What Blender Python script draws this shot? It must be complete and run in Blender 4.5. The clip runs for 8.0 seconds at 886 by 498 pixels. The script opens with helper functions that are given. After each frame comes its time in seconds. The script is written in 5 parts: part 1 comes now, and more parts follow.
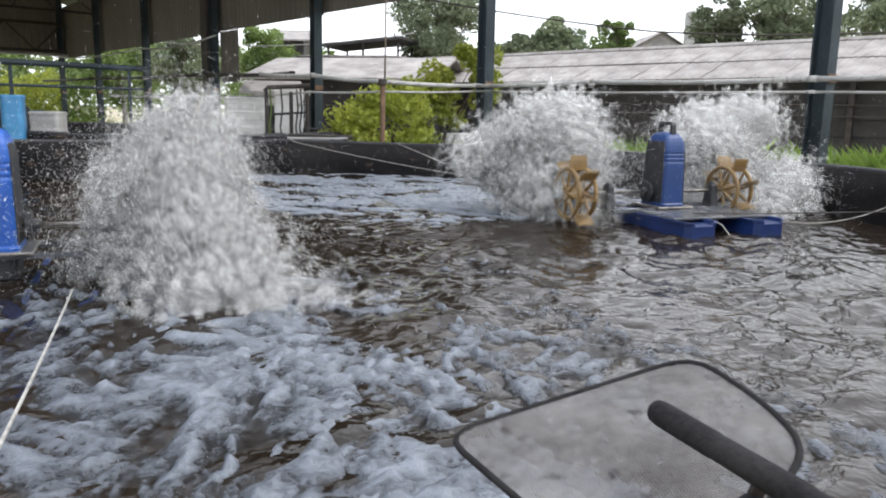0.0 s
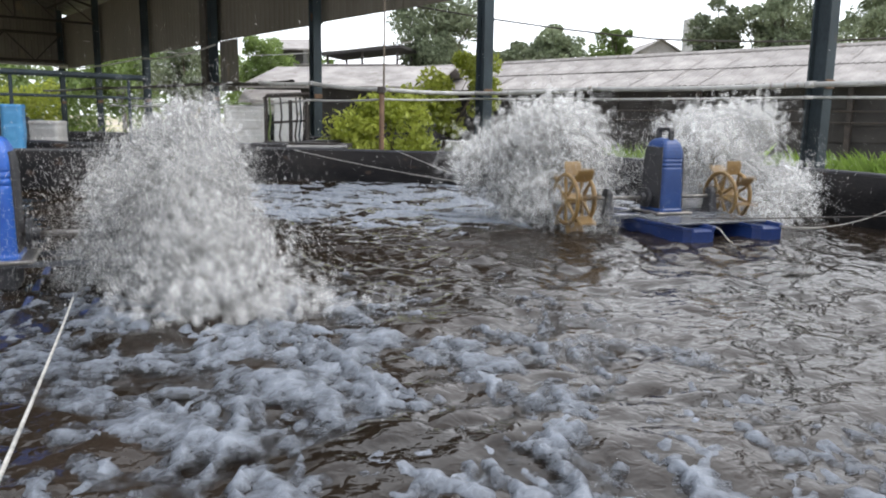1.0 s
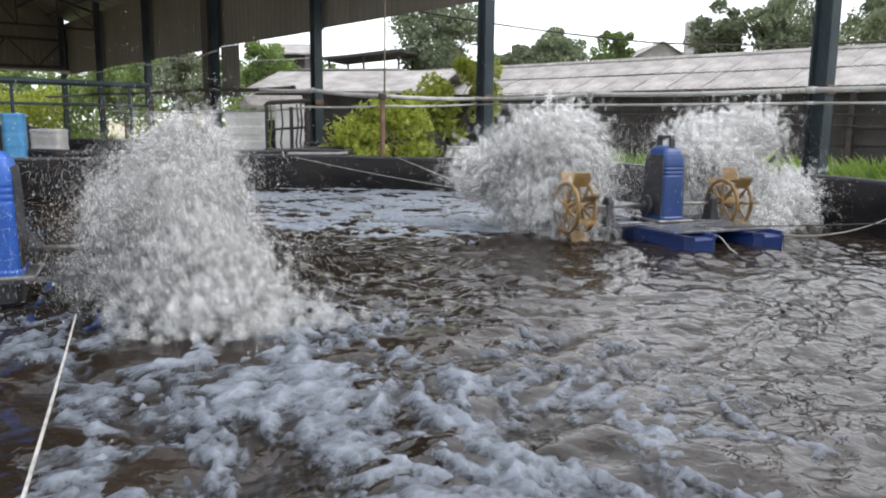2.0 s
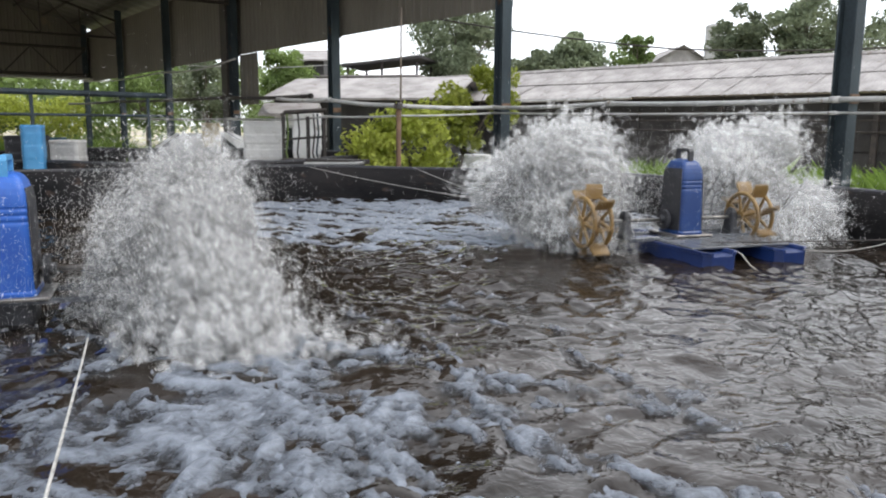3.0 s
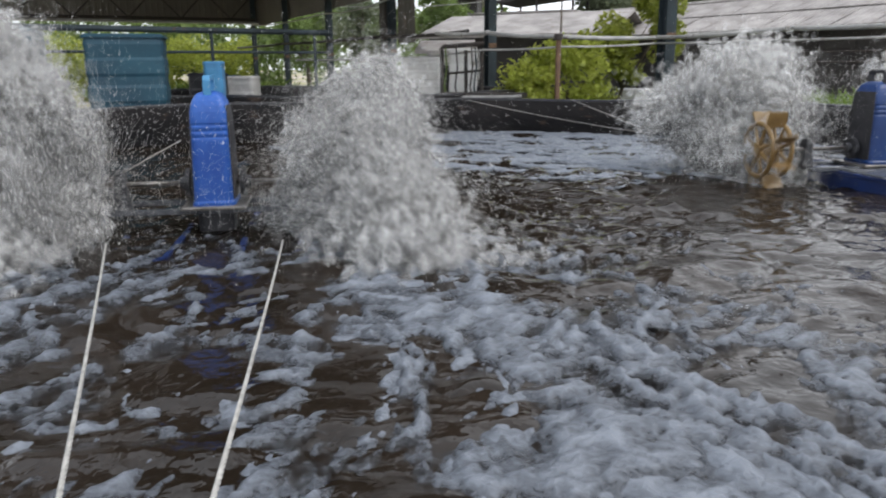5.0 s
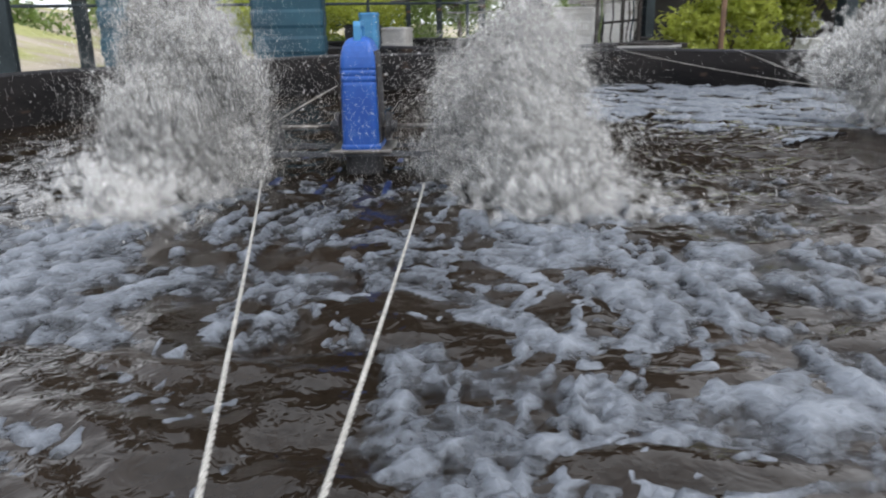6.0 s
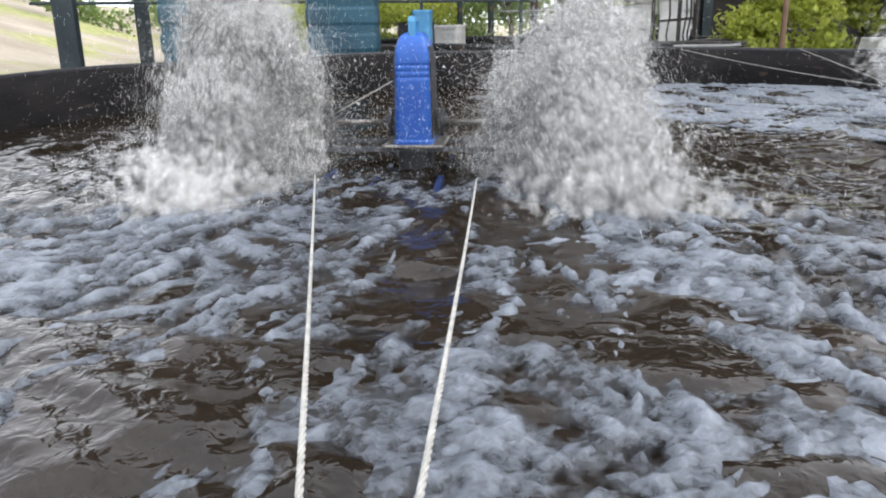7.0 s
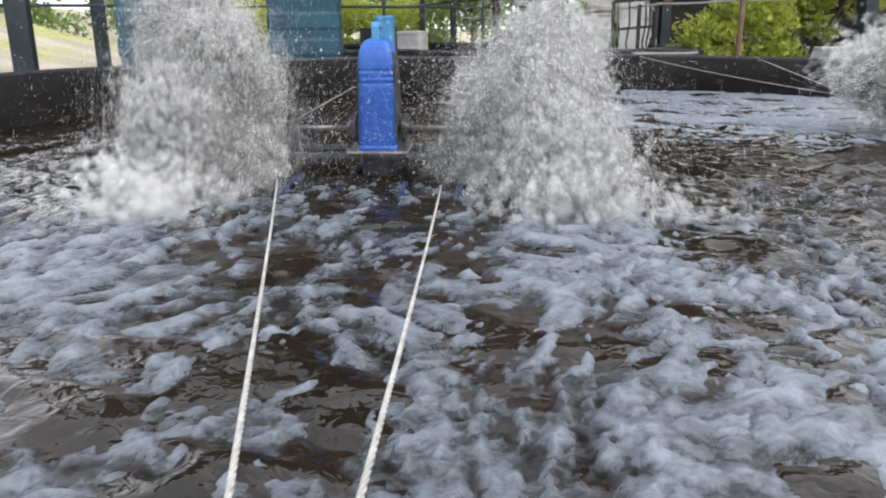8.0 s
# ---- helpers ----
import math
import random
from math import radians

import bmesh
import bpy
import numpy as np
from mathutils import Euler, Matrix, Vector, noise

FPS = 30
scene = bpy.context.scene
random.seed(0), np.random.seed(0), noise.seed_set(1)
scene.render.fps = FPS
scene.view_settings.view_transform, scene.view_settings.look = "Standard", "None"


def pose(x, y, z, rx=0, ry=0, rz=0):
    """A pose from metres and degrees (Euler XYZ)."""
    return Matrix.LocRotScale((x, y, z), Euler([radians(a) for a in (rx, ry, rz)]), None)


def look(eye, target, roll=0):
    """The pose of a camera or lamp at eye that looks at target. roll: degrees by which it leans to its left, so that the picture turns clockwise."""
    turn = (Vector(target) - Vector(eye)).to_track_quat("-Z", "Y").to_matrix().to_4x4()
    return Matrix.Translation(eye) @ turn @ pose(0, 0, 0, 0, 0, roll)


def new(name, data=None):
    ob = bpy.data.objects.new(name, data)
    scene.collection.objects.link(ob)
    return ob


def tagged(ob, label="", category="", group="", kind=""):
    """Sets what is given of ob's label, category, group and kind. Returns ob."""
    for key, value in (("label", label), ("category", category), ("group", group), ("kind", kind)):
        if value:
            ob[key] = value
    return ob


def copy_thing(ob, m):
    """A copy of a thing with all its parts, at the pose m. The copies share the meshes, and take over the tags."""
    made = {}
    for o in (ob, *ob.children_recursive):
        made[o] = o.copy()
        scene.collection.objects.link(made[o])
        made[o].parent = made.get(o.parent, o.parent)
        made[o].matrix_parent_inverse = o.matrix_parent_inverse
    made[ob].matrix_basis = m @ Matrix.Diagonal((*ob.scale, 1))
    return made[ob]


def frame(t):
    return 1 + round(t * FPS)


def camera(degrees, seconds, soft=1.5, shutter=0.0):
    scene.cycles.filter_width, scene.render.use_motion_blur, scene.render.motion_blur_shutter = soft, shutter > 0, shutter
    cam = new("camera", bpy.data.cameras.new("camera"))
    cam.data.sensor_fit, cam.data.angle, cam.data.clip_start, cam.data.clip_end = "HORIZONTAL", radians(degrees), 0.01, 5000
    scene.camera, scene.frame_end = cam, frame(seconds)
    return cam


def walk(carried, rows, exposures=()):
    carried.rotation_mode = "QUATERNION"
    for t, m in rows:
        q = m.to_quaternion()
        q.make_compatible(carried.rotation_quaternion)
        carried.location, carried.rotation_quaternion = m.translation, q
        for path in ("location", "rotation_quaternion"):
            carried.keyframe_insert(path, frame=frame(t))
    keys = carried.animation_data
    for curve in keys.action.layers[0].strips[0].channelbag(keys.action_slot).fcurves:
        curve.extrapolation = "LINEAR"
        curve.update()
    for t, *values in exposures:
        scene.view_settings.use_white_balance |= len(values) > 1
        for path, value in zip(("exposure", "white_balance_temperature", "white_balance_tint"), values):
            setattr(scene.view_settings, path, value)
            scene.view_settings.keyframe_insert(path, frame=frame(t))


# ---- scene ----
cam = camera(60.0, 8.0, soft=2.0, shutter=0.3)
PATH = [
    (0, (1.021, -0.656, 0.93), (0.91, 1.309, 0.573), 1.15),
    (0.5, (1.031, -0.664, 0.916), (0.919, 1.303, 0.571), 1.13),
    (1, (1.03, -0.661, 0.917), (0.918, 1.307, 0.581), 0.88),
    (1.5, (1.031, -0.666, 0.926), (0.918, 1.302, 0.592), 0.66),
    (3, (1.08, -0.551, 1.048), (0.911, 1.416, 0.728), 0.4),
    (3.5, (1.067, -0.549, 1.036), (0.84, 1.411, 0.704), 0.24),
    (4, (1.039, -0.528, 1.012), (0.737, 1.414, 0.642), 0.35),
    (4.2, (1.014, -0.557, 1.005), (0.677, 1.376, 0.615), 0.25),
    (5.5, (0.965, -0.657, 0.876), (0.264, 1.145, 0.362), -0.76),
    (6, (0.942, -0.629, 0.869), (0.07, 1.079, 0.301), -1.04),
    (6.5, (0.905, -0.62, 0.847), (-0.072, 1.025, 0.263), -1.54),
    (7, (0.903, -0.631, 0.849), (-0.074, 1.019, 0.281), -0.89),
    (7.5, (0.927, -0.672, 0.861), (-0.018, 1.0, 0.303), -0.56),
    (8, (0.9, -0.626, 0.848), (0.004, 1.074, 0.293), -0.36),
]
walk(cam, [(t, look(eye, target, roll)) for t, eye, target, roll in PATH],
     exposures=[(0, 0.0), (3.5, -0.05), (4.3, -0.15), (5.4, -0.5), (6.0, -0.28), (6.6, 0.06), (7.3, 0.18), (8, 0.06)])

# ---- world and light ----
SUN_ELEVATION, SUN_TURN = 55, 100
world = bpy.data.worlds.new("overcast_sky")
scene.world = world
world.use_nodes = True
wn, wl = world.node_tree.nodes, world.node_tree.links
wn.clear()
w_out = wn.new("ShaderNodeOutputWorld")
w_bg = wn.new("ShaderNodeBackground")
w_sky = wn.new("ShaderNodeTexSky")
w_sky.sky_type = "NISHITA"
w_sky.sun_disc = False
w_sky.sun_elevation = radians(SUN_ELEVATION)
w_sky.sun_rotation = radians(SUN_TURN)
w_sky.dust_density = 2.0
w_co = wn.new("ShaderNodeTexCoord")
w_no = wn.new("ShaderNodeTexNoise")
w_no.inputs["Scale"].default_value = 1.7
w_no.inputs["Detail"].default_value = 5
w_ra = wn.new("ShaderNodeValToRGB")
w_ra.color_ramp.elements[0].position, w_ra.color_ramp.elements[0].color = 0.36, (0.42, 0.42, 0.42, 1)
w_ra.color_ramp.elements[1].position, w_ra.color_ramp.elements[1].color = 0.55, (1, 1, 1, 1)
w_mix = wn.new("ShaderNodeMixRGB")
w_mix.inputs["Color2"].default_value = (13.9, 14.4, 15.4, 1)
wl.new(w_co.outputs["Generated"], w_no.inputs["Vector"])
wl.new(w_no.outputs["Fac"], w_ra.inputs["Fac"])
wl.new(w_ra.outputs["Color"], w_mix.inputs["Fac"])
wl.new(w_sky.outputs["Color"], w_mix.inputs["Color1"])
wl.new(w_mix.outputs["Color"], w_bg.inputs["Color"])
w_bg.inputs["Strength"].default_value = 0.15
wl.new(w_bg.outputs["Background"], w_out.inputs["Surface"])

sun = new("sun", bpy.data.lights.new("sun", "SUN"))
sun.data.energy, sun.data.angle, sun.data.color = 1.5, radians(12), (1.0, 0.96, 0.9)
sun.matrix_world = look((20 * math.sin(radians(SUN_TURN)), 20 * math.cos(radians(SUN_TURN)), 26), (0, 0, 0))


# ---- materials ----
def mat(name, a, b, rough=0.6, metal=0.0, scale=6.0, fine=60.0, bump=0.15, wear=None, wear_at=0.62, rand=0.0, coat=0.0, translucent=0.0, spec=0.5, stretch=(1, 1, 1)):
    """Two-tone surface: coarse stains, fine grain, relief and optional worn spots."""
    m = bpy.data.materials.new(name)
    m.use_nodes = True
    n, l = m.node_tree.nodes, m.node_tree.links
    p = n["Principled BSDF"]
    co = n.new("ShaderNodeTexCoord")
    mp = n.new("ShaderNodeMapping")
    mp.inputs["Scale"].default_value = stretch
    l.new(co.outputs["Object"], mp.inputs["Vector"])
    big, small = n.new("ShaderNodeTexNoise"), n.new("ShaderNodeTexNoise")
    for t, s, d in ((big, scale, 4), (small, fine, 3)):
        t.inputs["Scale"].default_value, t.inputs["Detail"].default_value = s, d
        l.new(mp.outputs["Vector"], t.inputs["Vector"])
    add = n.new("ShaderNodeMath")
    add.operation = "MULTIPLY_ADD"
    add.inputs[1].default_value = 0.35
    l.new(small.outputs["Fac"], add.inputs[0])
    l.new(big.outputs["Fac"], add.inputs[2])
    ramp = n.new("ShaderNodeValToRGB")
    ramp.color_ramp.elements[0].position, ramp.color_ramp.elements[0].color = 0.5, (*a, 1)
    ramp.color_ramp.elements[1].position, ramp.color_ramp.elements[1].color = 0.86, (*b, 1)
    l.new(add.outputs["Value"], ramp.inputs["Fac"])
    col = ramp.outputs["Color"]
    if wear:
        wr = n.new("ShaderNodeTexNoise")
        wr.inputs["Scale"].default_value, wr.inputs["Detail"].default_value = scale * 2.3, 6
        l.new(mp.outputs["Vector"], wr.inputs["Vector"])
        wm = n.new("ShaderNodeMapRange")
        wm.inputs["From Min"].default_value, wm.inputs["From Max"].default_value = wear_at, wear_at + 0.06
        l.new(wr.outputs["Fac"], wm.inputs["Value"])
        mx = n.new("ShaderNodeMixRGB")
        mx.inputs["Color2"].default_value = (*wear, 1)
        l.new(wm.outputs["Result"], mx.inputs["Fac"])
        l.new(col, mx.inputs["Color1"])
        col = mx.outputs["Color"]
    if rand:
        inf = n.new("ShaderNodeObjectInfo")
        isl = n.new("ShaderNodeNewGeometry")
        sm = n.new("ShaderNodeMath")
        sm.operation = "ADD"
        l.new(inf.outputs["Random"], sm.inputs[0])
        l.new(isl.outputs["Random Per Island"], sm.inputs[1])
        mr = n.new("ShaderNodeMapRange")
        mr.inputs["From Max"].default_value = 2.0
        mr.inputs["To Min"].default_value, mr.inputs["To Max"].default_value = 1 - rand, 1 + rand
        l.new(sm.outputs["Value"], mr.inputs["Value"])
        hs = n.new("ShaderNodeHueSaturation")
        l.new(mr.outputs["Result"], hs.inputs["Value"])
        l.new(col, hs.inputs["Color"])
        col = hs.outputs["Color"]
    l.new(col, p.inputs["Base Color"])
    rr = n.new("ShaderNodeMapRange")
    rr.inputs["To Min"].default_value, rr.inputs["To Max"].default_value = max(rough - 0.12, 0.02), min(rough + 0.12, 1)
    l.new(big.outputs["Fac"], rr.inputs["Value"])
    l.new(rr.outputs["Result"], p.inputs["Roughness"])
    p.inputs["Metallic"].default_value = metal
    p.inputs["Specular IOR Level"].default_value = spec
    p.inputs["Coat Weight"].default_value = coat
    if bump:
        bp = n.new("ShaderNodeBump")
        bp.inputs["Strength"].default_value, bp.inputs["Distance"].default_value = bump, 0.02
        l.new(add.outputs["Value"], bp.inputs["Height"])
        l.new(bp.outputs["Normal"], p.inputs["Normal"])
    if translucent:
        tr = n.new("ShaderNodeBsdfTranslucent")
        l.new(col, tr.inputs["Color"])
        ms = n.new("ShaderNodeMixShader")
        ms.inputs["Fac"].default_value = translucent
        l.new(p.outputs["BSDF"], ms.inputs[1])
        l.new(tr.outputs["BSDF"], ms.inputs[2])
        l.new(ms.outputs["Shader"], n["Material Output"].inputs["Surface"])
    return m


def foam_material(name, high):
    """Foam: brown water where it is thin and low, bluish to white where it stands up in billows."""
    m = bpy.data.materials.new(name)
    m.use_nodes = True
    n, l = m.node_tree.nodes, m.node_tree.links
    p = n["Principled BSDF"]
    co, sep = n.new("ShaderNodeTexCoord"), n.new("ShaderNodeSeparateXYZ")
    l.new(co.outputs["Object"], sep.inputs["Vector"])
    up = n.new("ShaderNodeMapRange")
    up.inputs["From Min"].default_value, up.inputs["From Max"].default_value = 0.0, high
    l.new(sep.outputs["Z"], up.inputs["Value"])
    t1, t2 = n.new("ShaderNodeTexNoise"), n.new("ShaderNodeTexNoise")
    for t, sc, d in ((t1, 10, 6), (t2, 48, 5)):
        t.inputs["Scale"].default_value, t.inputs["Detail"].default_value = sc, d
        t.inputs["Distortion"].default_value = 0.6
        l.new(co.outputs["Object"], t.inputs["Vector"])
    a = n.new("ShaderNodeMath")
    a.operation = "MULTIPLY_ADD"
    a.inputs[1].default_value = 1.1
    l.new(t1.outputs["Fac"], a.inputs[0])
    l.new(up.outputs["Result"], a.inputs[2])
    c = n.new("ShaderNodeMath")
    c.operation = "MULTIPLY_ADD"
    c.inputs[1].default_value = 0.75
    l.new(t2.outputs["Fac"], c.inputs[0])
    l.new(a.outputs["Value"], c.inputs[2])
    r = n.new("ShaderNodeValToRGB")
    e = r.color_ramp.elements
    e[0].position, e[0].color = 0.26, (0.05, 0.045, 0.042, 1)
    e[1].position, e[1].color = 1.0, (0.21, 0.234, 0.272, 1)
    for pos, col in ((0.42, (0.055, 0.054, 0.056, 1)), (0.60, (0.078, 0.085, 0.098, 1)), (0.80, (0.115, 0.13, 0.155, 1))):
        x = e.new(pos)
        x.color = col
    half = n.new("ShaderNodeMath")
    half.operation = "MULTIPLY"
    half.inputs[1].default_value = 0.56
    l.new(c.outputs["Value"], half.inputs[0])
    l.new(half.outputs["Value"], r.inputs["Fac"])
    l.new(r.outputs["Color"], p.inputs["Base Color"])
    p.inputs["Roughness"].default_value = 0.4
    thin = n.new("ShaderNodeMapRange")
    thin.interpolation_type = "SMOOTHSTEP"
    thin.inputs["From Min"].default_value, thin.inputs["From Max"].default_value = 0.82, 1.50
    l.new(c.outputs["Value"], thin.inputs["Value"])
    see, ms = n.new("ShaderNodeBsdfTransparent"), n.new("ShaderNodeMixShader")
    l.new(thin.outputs["Result"], ms.inputs["Fac"])
    l.new(see.outputs["BSDF"], ms.inputs[1])
    l.new(p.outputs["BSDF"], ms.inputs[2])
    l.new(ms.outputs["Shader"], n["Material Output"].inputs["Surface"])
    b = n.new("ShaderNodeBump")
    b.inputs["Strength"].default_value, b.inputs["Distance"].default_value = 0.6, 0.025
    l.new(c.outputs["Value"], b.inputs["Height"])
    l.new(b.outputs["Normal"], p.inputs["Normal"])
    return m


WATER = mat("pond_water", (0.011, 0.008, 0.0055), (0.026, 0.019, 0.014), rough=0.06, scale=1.1, fine=26, bump=0.08)


def ripple(m):
    """Adds small torn ripples to the water's surface."""
    n, l = m.node_tree.nodes, m.node_tree.links
    p = n["Principled BSDF"]
    p.inputs["IOR"].default_value = 1.36
    co, t, b = n.new("ShaderNodeTexCoord"), n.new("ShaderNodeTexNoise"), n.new("ShaderNodeBump")
    t.inputs["Scale"].default_value, t.inputs["Detail"].default_value, t.inputs["Distortion"].default_value = 19, 2.0, 0.6
    l.new(co.outputs["Object"], t.inputs["Vector"])
    b.inputs["Strength"].default_value, b.inputs["Distance"].default_value = 0.3, 0.02
    l.new(t.outputs["Fac"], b.inputs["Height"])
    l.new(p.inputs["Normal"].links[0].from_socket, b.inputs["Normal"])
    l.new(b.outputs["Normal"], p.inputs["Normal"])


ripple(WATER)
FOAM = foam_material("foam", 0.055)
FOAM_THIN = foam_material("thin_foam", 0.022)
LINER = mat("black_liner", (0.006, 0.006, 0.007), (0.021, 0.019, 0.019), rough=0.78, spec=0.15, scale=1.6, fine=22, bump=0.3, wear=(0.05, 0.036, 0.028), wear_at=0.64, stretch=(1, 1, 2.5))
STEEL = mat("painted_steel", (0.018, 0.026, 0.031), (0.046, 0.062, 0.072), spec=0.25, rough=0.68, scale=2.5, wear=(0.10, 0.055, 0.03), wear_at=0.66, stretch=(1, 1, 0.4))
RUST = mat("rusty_steel", (0.07, 0.038, 0.02), (0.16, 0.095, 0.055), rough=0.8, scale=7)
DARKPIPE = mat("dark_pipe", (0.016, 0.014, 0.013), (0.05, 0.038, 0.032), rough=0.6, scale=9)
CLAD = mat("beige_cladding", (0.105, 0.092, 0.076), (0.15, 0.135, 0.115), rough=0.6, scale=0.9, fine=9, bump=0.1, wear=(0.2, 0.16, 0.12), wear_at=0.66, stretch=(1, 1, 0.3))
ROOFTIN = mat("shed_roof_tin", (0.09, 0.085, 0.08), (0.15, 0.14, 0.13), rough=0.55, metal=0.3, scale=1.2)
FIBRE = mat("fibre_cement", (0.22, 0.205, 0.195), (0.40, 0.375, 0.36), rough=0.85, scale=1.6, fine=18, wear=(0.2, 0.17, 0.15), wear_at=0.64, rand=0.16)
# Near black: dark boards and the shade on them in one colour.
DARKWALL = mat("dark_shaded_boards", (0.02, 0.0185, 0.0185), (0.052, 0.049, 0.048), rough=0.8, scale=2, rand=0.2)
WHITEWALL = mat("whitewash", (0.55, 0.54, 0.52), (0.8, 0.79, 0.77), rough=0.8, scale=1.5, wear=(0.4, 0.37, 0.32), wear_at=0.64)
PVC = mat("grey_pvc", (0.27, 0.27, 0.26), (0.46, 0.45, 0.435), rough=0.45, scale=4, wear=(0.2, 0.17, 0.14), wear_at=0.62)
BLUE = mat("blue_plastic", (0.014, 0.075, 0.34), (0.026, 0.125, 0.48), rough=0.42, scale=3, fine=40, bump=0.08, wear=(0.12, 0.2, 0.42), wear_at=0.68)
WETDECK = mat("wet_deck", (0.05, 0.055, 0.065), (0.14, 0.145, 0.155), rough=0.25, scale=5, fine=40, bump=0.12)
# Darker copy of the blue plastic; the far cover's shade is in its colour.
BLUE_SHADED = mat("blue_plastic_shaded", (0.008, 0.032, 0.125), (0.013, 0.052, 0.19), rough=0.42, scale=3, fine=40, bump=0.08, wear=(0.05, 0.08, 0.17), wear_at=0.66)
FLOATBLUE = mat("float_blue", (0.006, 0.018, 0.08), (0.012, 0.034, 0.14), rough=0.4, scale=4, fine=30, bump=0.1, wear=(0.05, 0.05, 0.06), wear_at=0.66)
COVERDARK = mat("dark_rubber", (0.012, 0.013, 0.016), (0.035, 0.035, 0.04), rough=0.5, scale=8)
WHEELYEL = mat("ochre_plastic", (0.155, 0.092, 0.03), (0.28, 0.175, 0.058), rough=0.45, scale=6, wear=(0.16, 0.09, 0.03), wear_at=0.58)
AXLE = mat("wet_steel", (0.12, 0.11, 0.1), (0.3, 0.28, 0.26), rough=0.35, metal=0.7, scale=10)
ROPE = mat("white_rope", (0.33, 0.32, 0.295), (0.56, 0.545, 0.51), rough=0.85, scale=30, fine=220, bump=0.5)
CORD = mat("grey_cord", (0.3, 0.29, 0.27), (0.5, 0.48, 0.45), rough=0.8, scale=20)
TEAL = mat("teal_sheet", (0.010, 0.045, 0.075), (0.02, 0.085, 0.125), rough=0.6, scale=2, bump=0.3)
SKYBLUE = mat("light_blue_plastic", (0.04, 0.19, 0.40), (0.08, 0.29, 0.52), rough=0.4, scale=4)
LEAF = mat("leaf", (0.10, 0.155, 0.04), (0.20, 0.27, 0.08), rough=0.55, scale=0.8, fine=9, bump=0, rand=0.45, translucent=0.35)
# Far trees: distance haze is put into this paler, greyer leaf colour.
LEAFHAZE = mat("leaf_haze", (0.12, 0.155, 0.09), (0.225, 0.26, 0.155), rough=0.55, scale=0.6, fine=7, bump=0, rand=0.45, translucent=0.3)
LEAFLIGHT = mat("leaf_light", (0.27, 0.32, 0.04), (0.46, 0.50, 0.10), rough=0.5, scale=1.5, fine=12, bump=0, rand=0.4, translucent=0.45)
BARK = mat("bark", (0.06, 0.045, 0.033), (0.15, 0.12, 0.09), rough=0.9, scale=5, stretch=(1, 1, 0.25))
GRASS = mat("grass_blades", (0.09, 0.15, 0.02), (0.2, 0.3, 0.05), rough=0.6, scale=1.3, bump=0, rand=0.4, translucent=0.4)
CARPAINT = mat("white_car_paint", (0.7, 0.7, 0.7), (0.8, 0.8, 0.8), rough=0.25, scale=2, bump=0, coat=0.6)
GLASS = mat("dark_glass", (0.012, 0.014, 0.016), (0.03, 0.034, 0.038), rough=0.08, scale=2, bump=0)
TYRE = mat("tyre_rubber", (0.015, 0.015, 0.015), (0.03, 0.03, 0.03), rough=0.85, scale=12)
TAN = mat("tan_board", (0.35, 0.27, 0.15), (0.5, 0.4, 0.24), rough=0.8, scale=5)
WIRE = mat("net_wire", (0.115, 0.108, 0.107), (0.27, 0.26, 0.258), rough=0.45, metal=0.15, scale=11, fine=90, bump=0.2, wear=(0.05, 0.04, 0.035), wear_at=0.60)
GRIP = mat("grip_rubber", (0.012, 0.0115, 0.0125), (0.03, 0.029, 0.03), rough=0.85, spec=0.15, scale=18, fine=160, bump=0.3)


def spray_material(name, colour, dense=1.0, radius=0.0):
    """Water drops, or the fine mist between them, which lets light through and thins out from the middle of its cloud."""
    m = bpy.data.materials.new(name)
    m.use_nodes = True
    n, l = m.node_tree.nodes, m.node_tree.links
    n.remove(n["Principled BSDF"])
    d, see, b = n.new("ShaderNodeBsdfDiffuse"), n.new("ShaderNodeBsdfTransparent"), n.new("ShaderNodeMixShader")
    d.inputs["Color"].default_value = (*colour, 1)
    b.inputs["Fac"].default_value = dense
    if radius:
        co, far, thin = n.new("ShaderNodeTexCoord"), n.new("ShaderNodeVectorMath"), n.new("ShaderNodeMapRange")
        far.operation = "LENGTH"
        thin.interpolation_type = "SMOOTHSTEP"
        thin.inputs["From Min"].default_value, thin.inputs["From Max"].default_value = radius * 0.2, radius
        thin.inputs["To Min"].default_value, thin.inputs["To Max"].default_value = dense, dense * 0.12
        l.new(co.outputs["Object"], far.inputs[0])
        l.new(far.outputs["Value"], thin.inputs["Value"])
        l.new(thin.outputs["Result"], b.inputs["Fac"])
    l.new(see.outputs["BSDF"], b.inputs[1])
    l.new(d.outputs["BSDF"], b.inputs[2])
    l.new(b.outputs["Shader"], n["Material Output"].inputs["Surface"])
    return m


SPRAY = spray_material("spray_droplets", (0.86, 0.855, 0.84))
MIST = spray_material("mist", (0.92, 0.915, 0.90), 0.18, 0.44)
MIST_THIN = spray_material("thin_mist", (0.95, 0.945, 0.93), 0.21, 0.66)


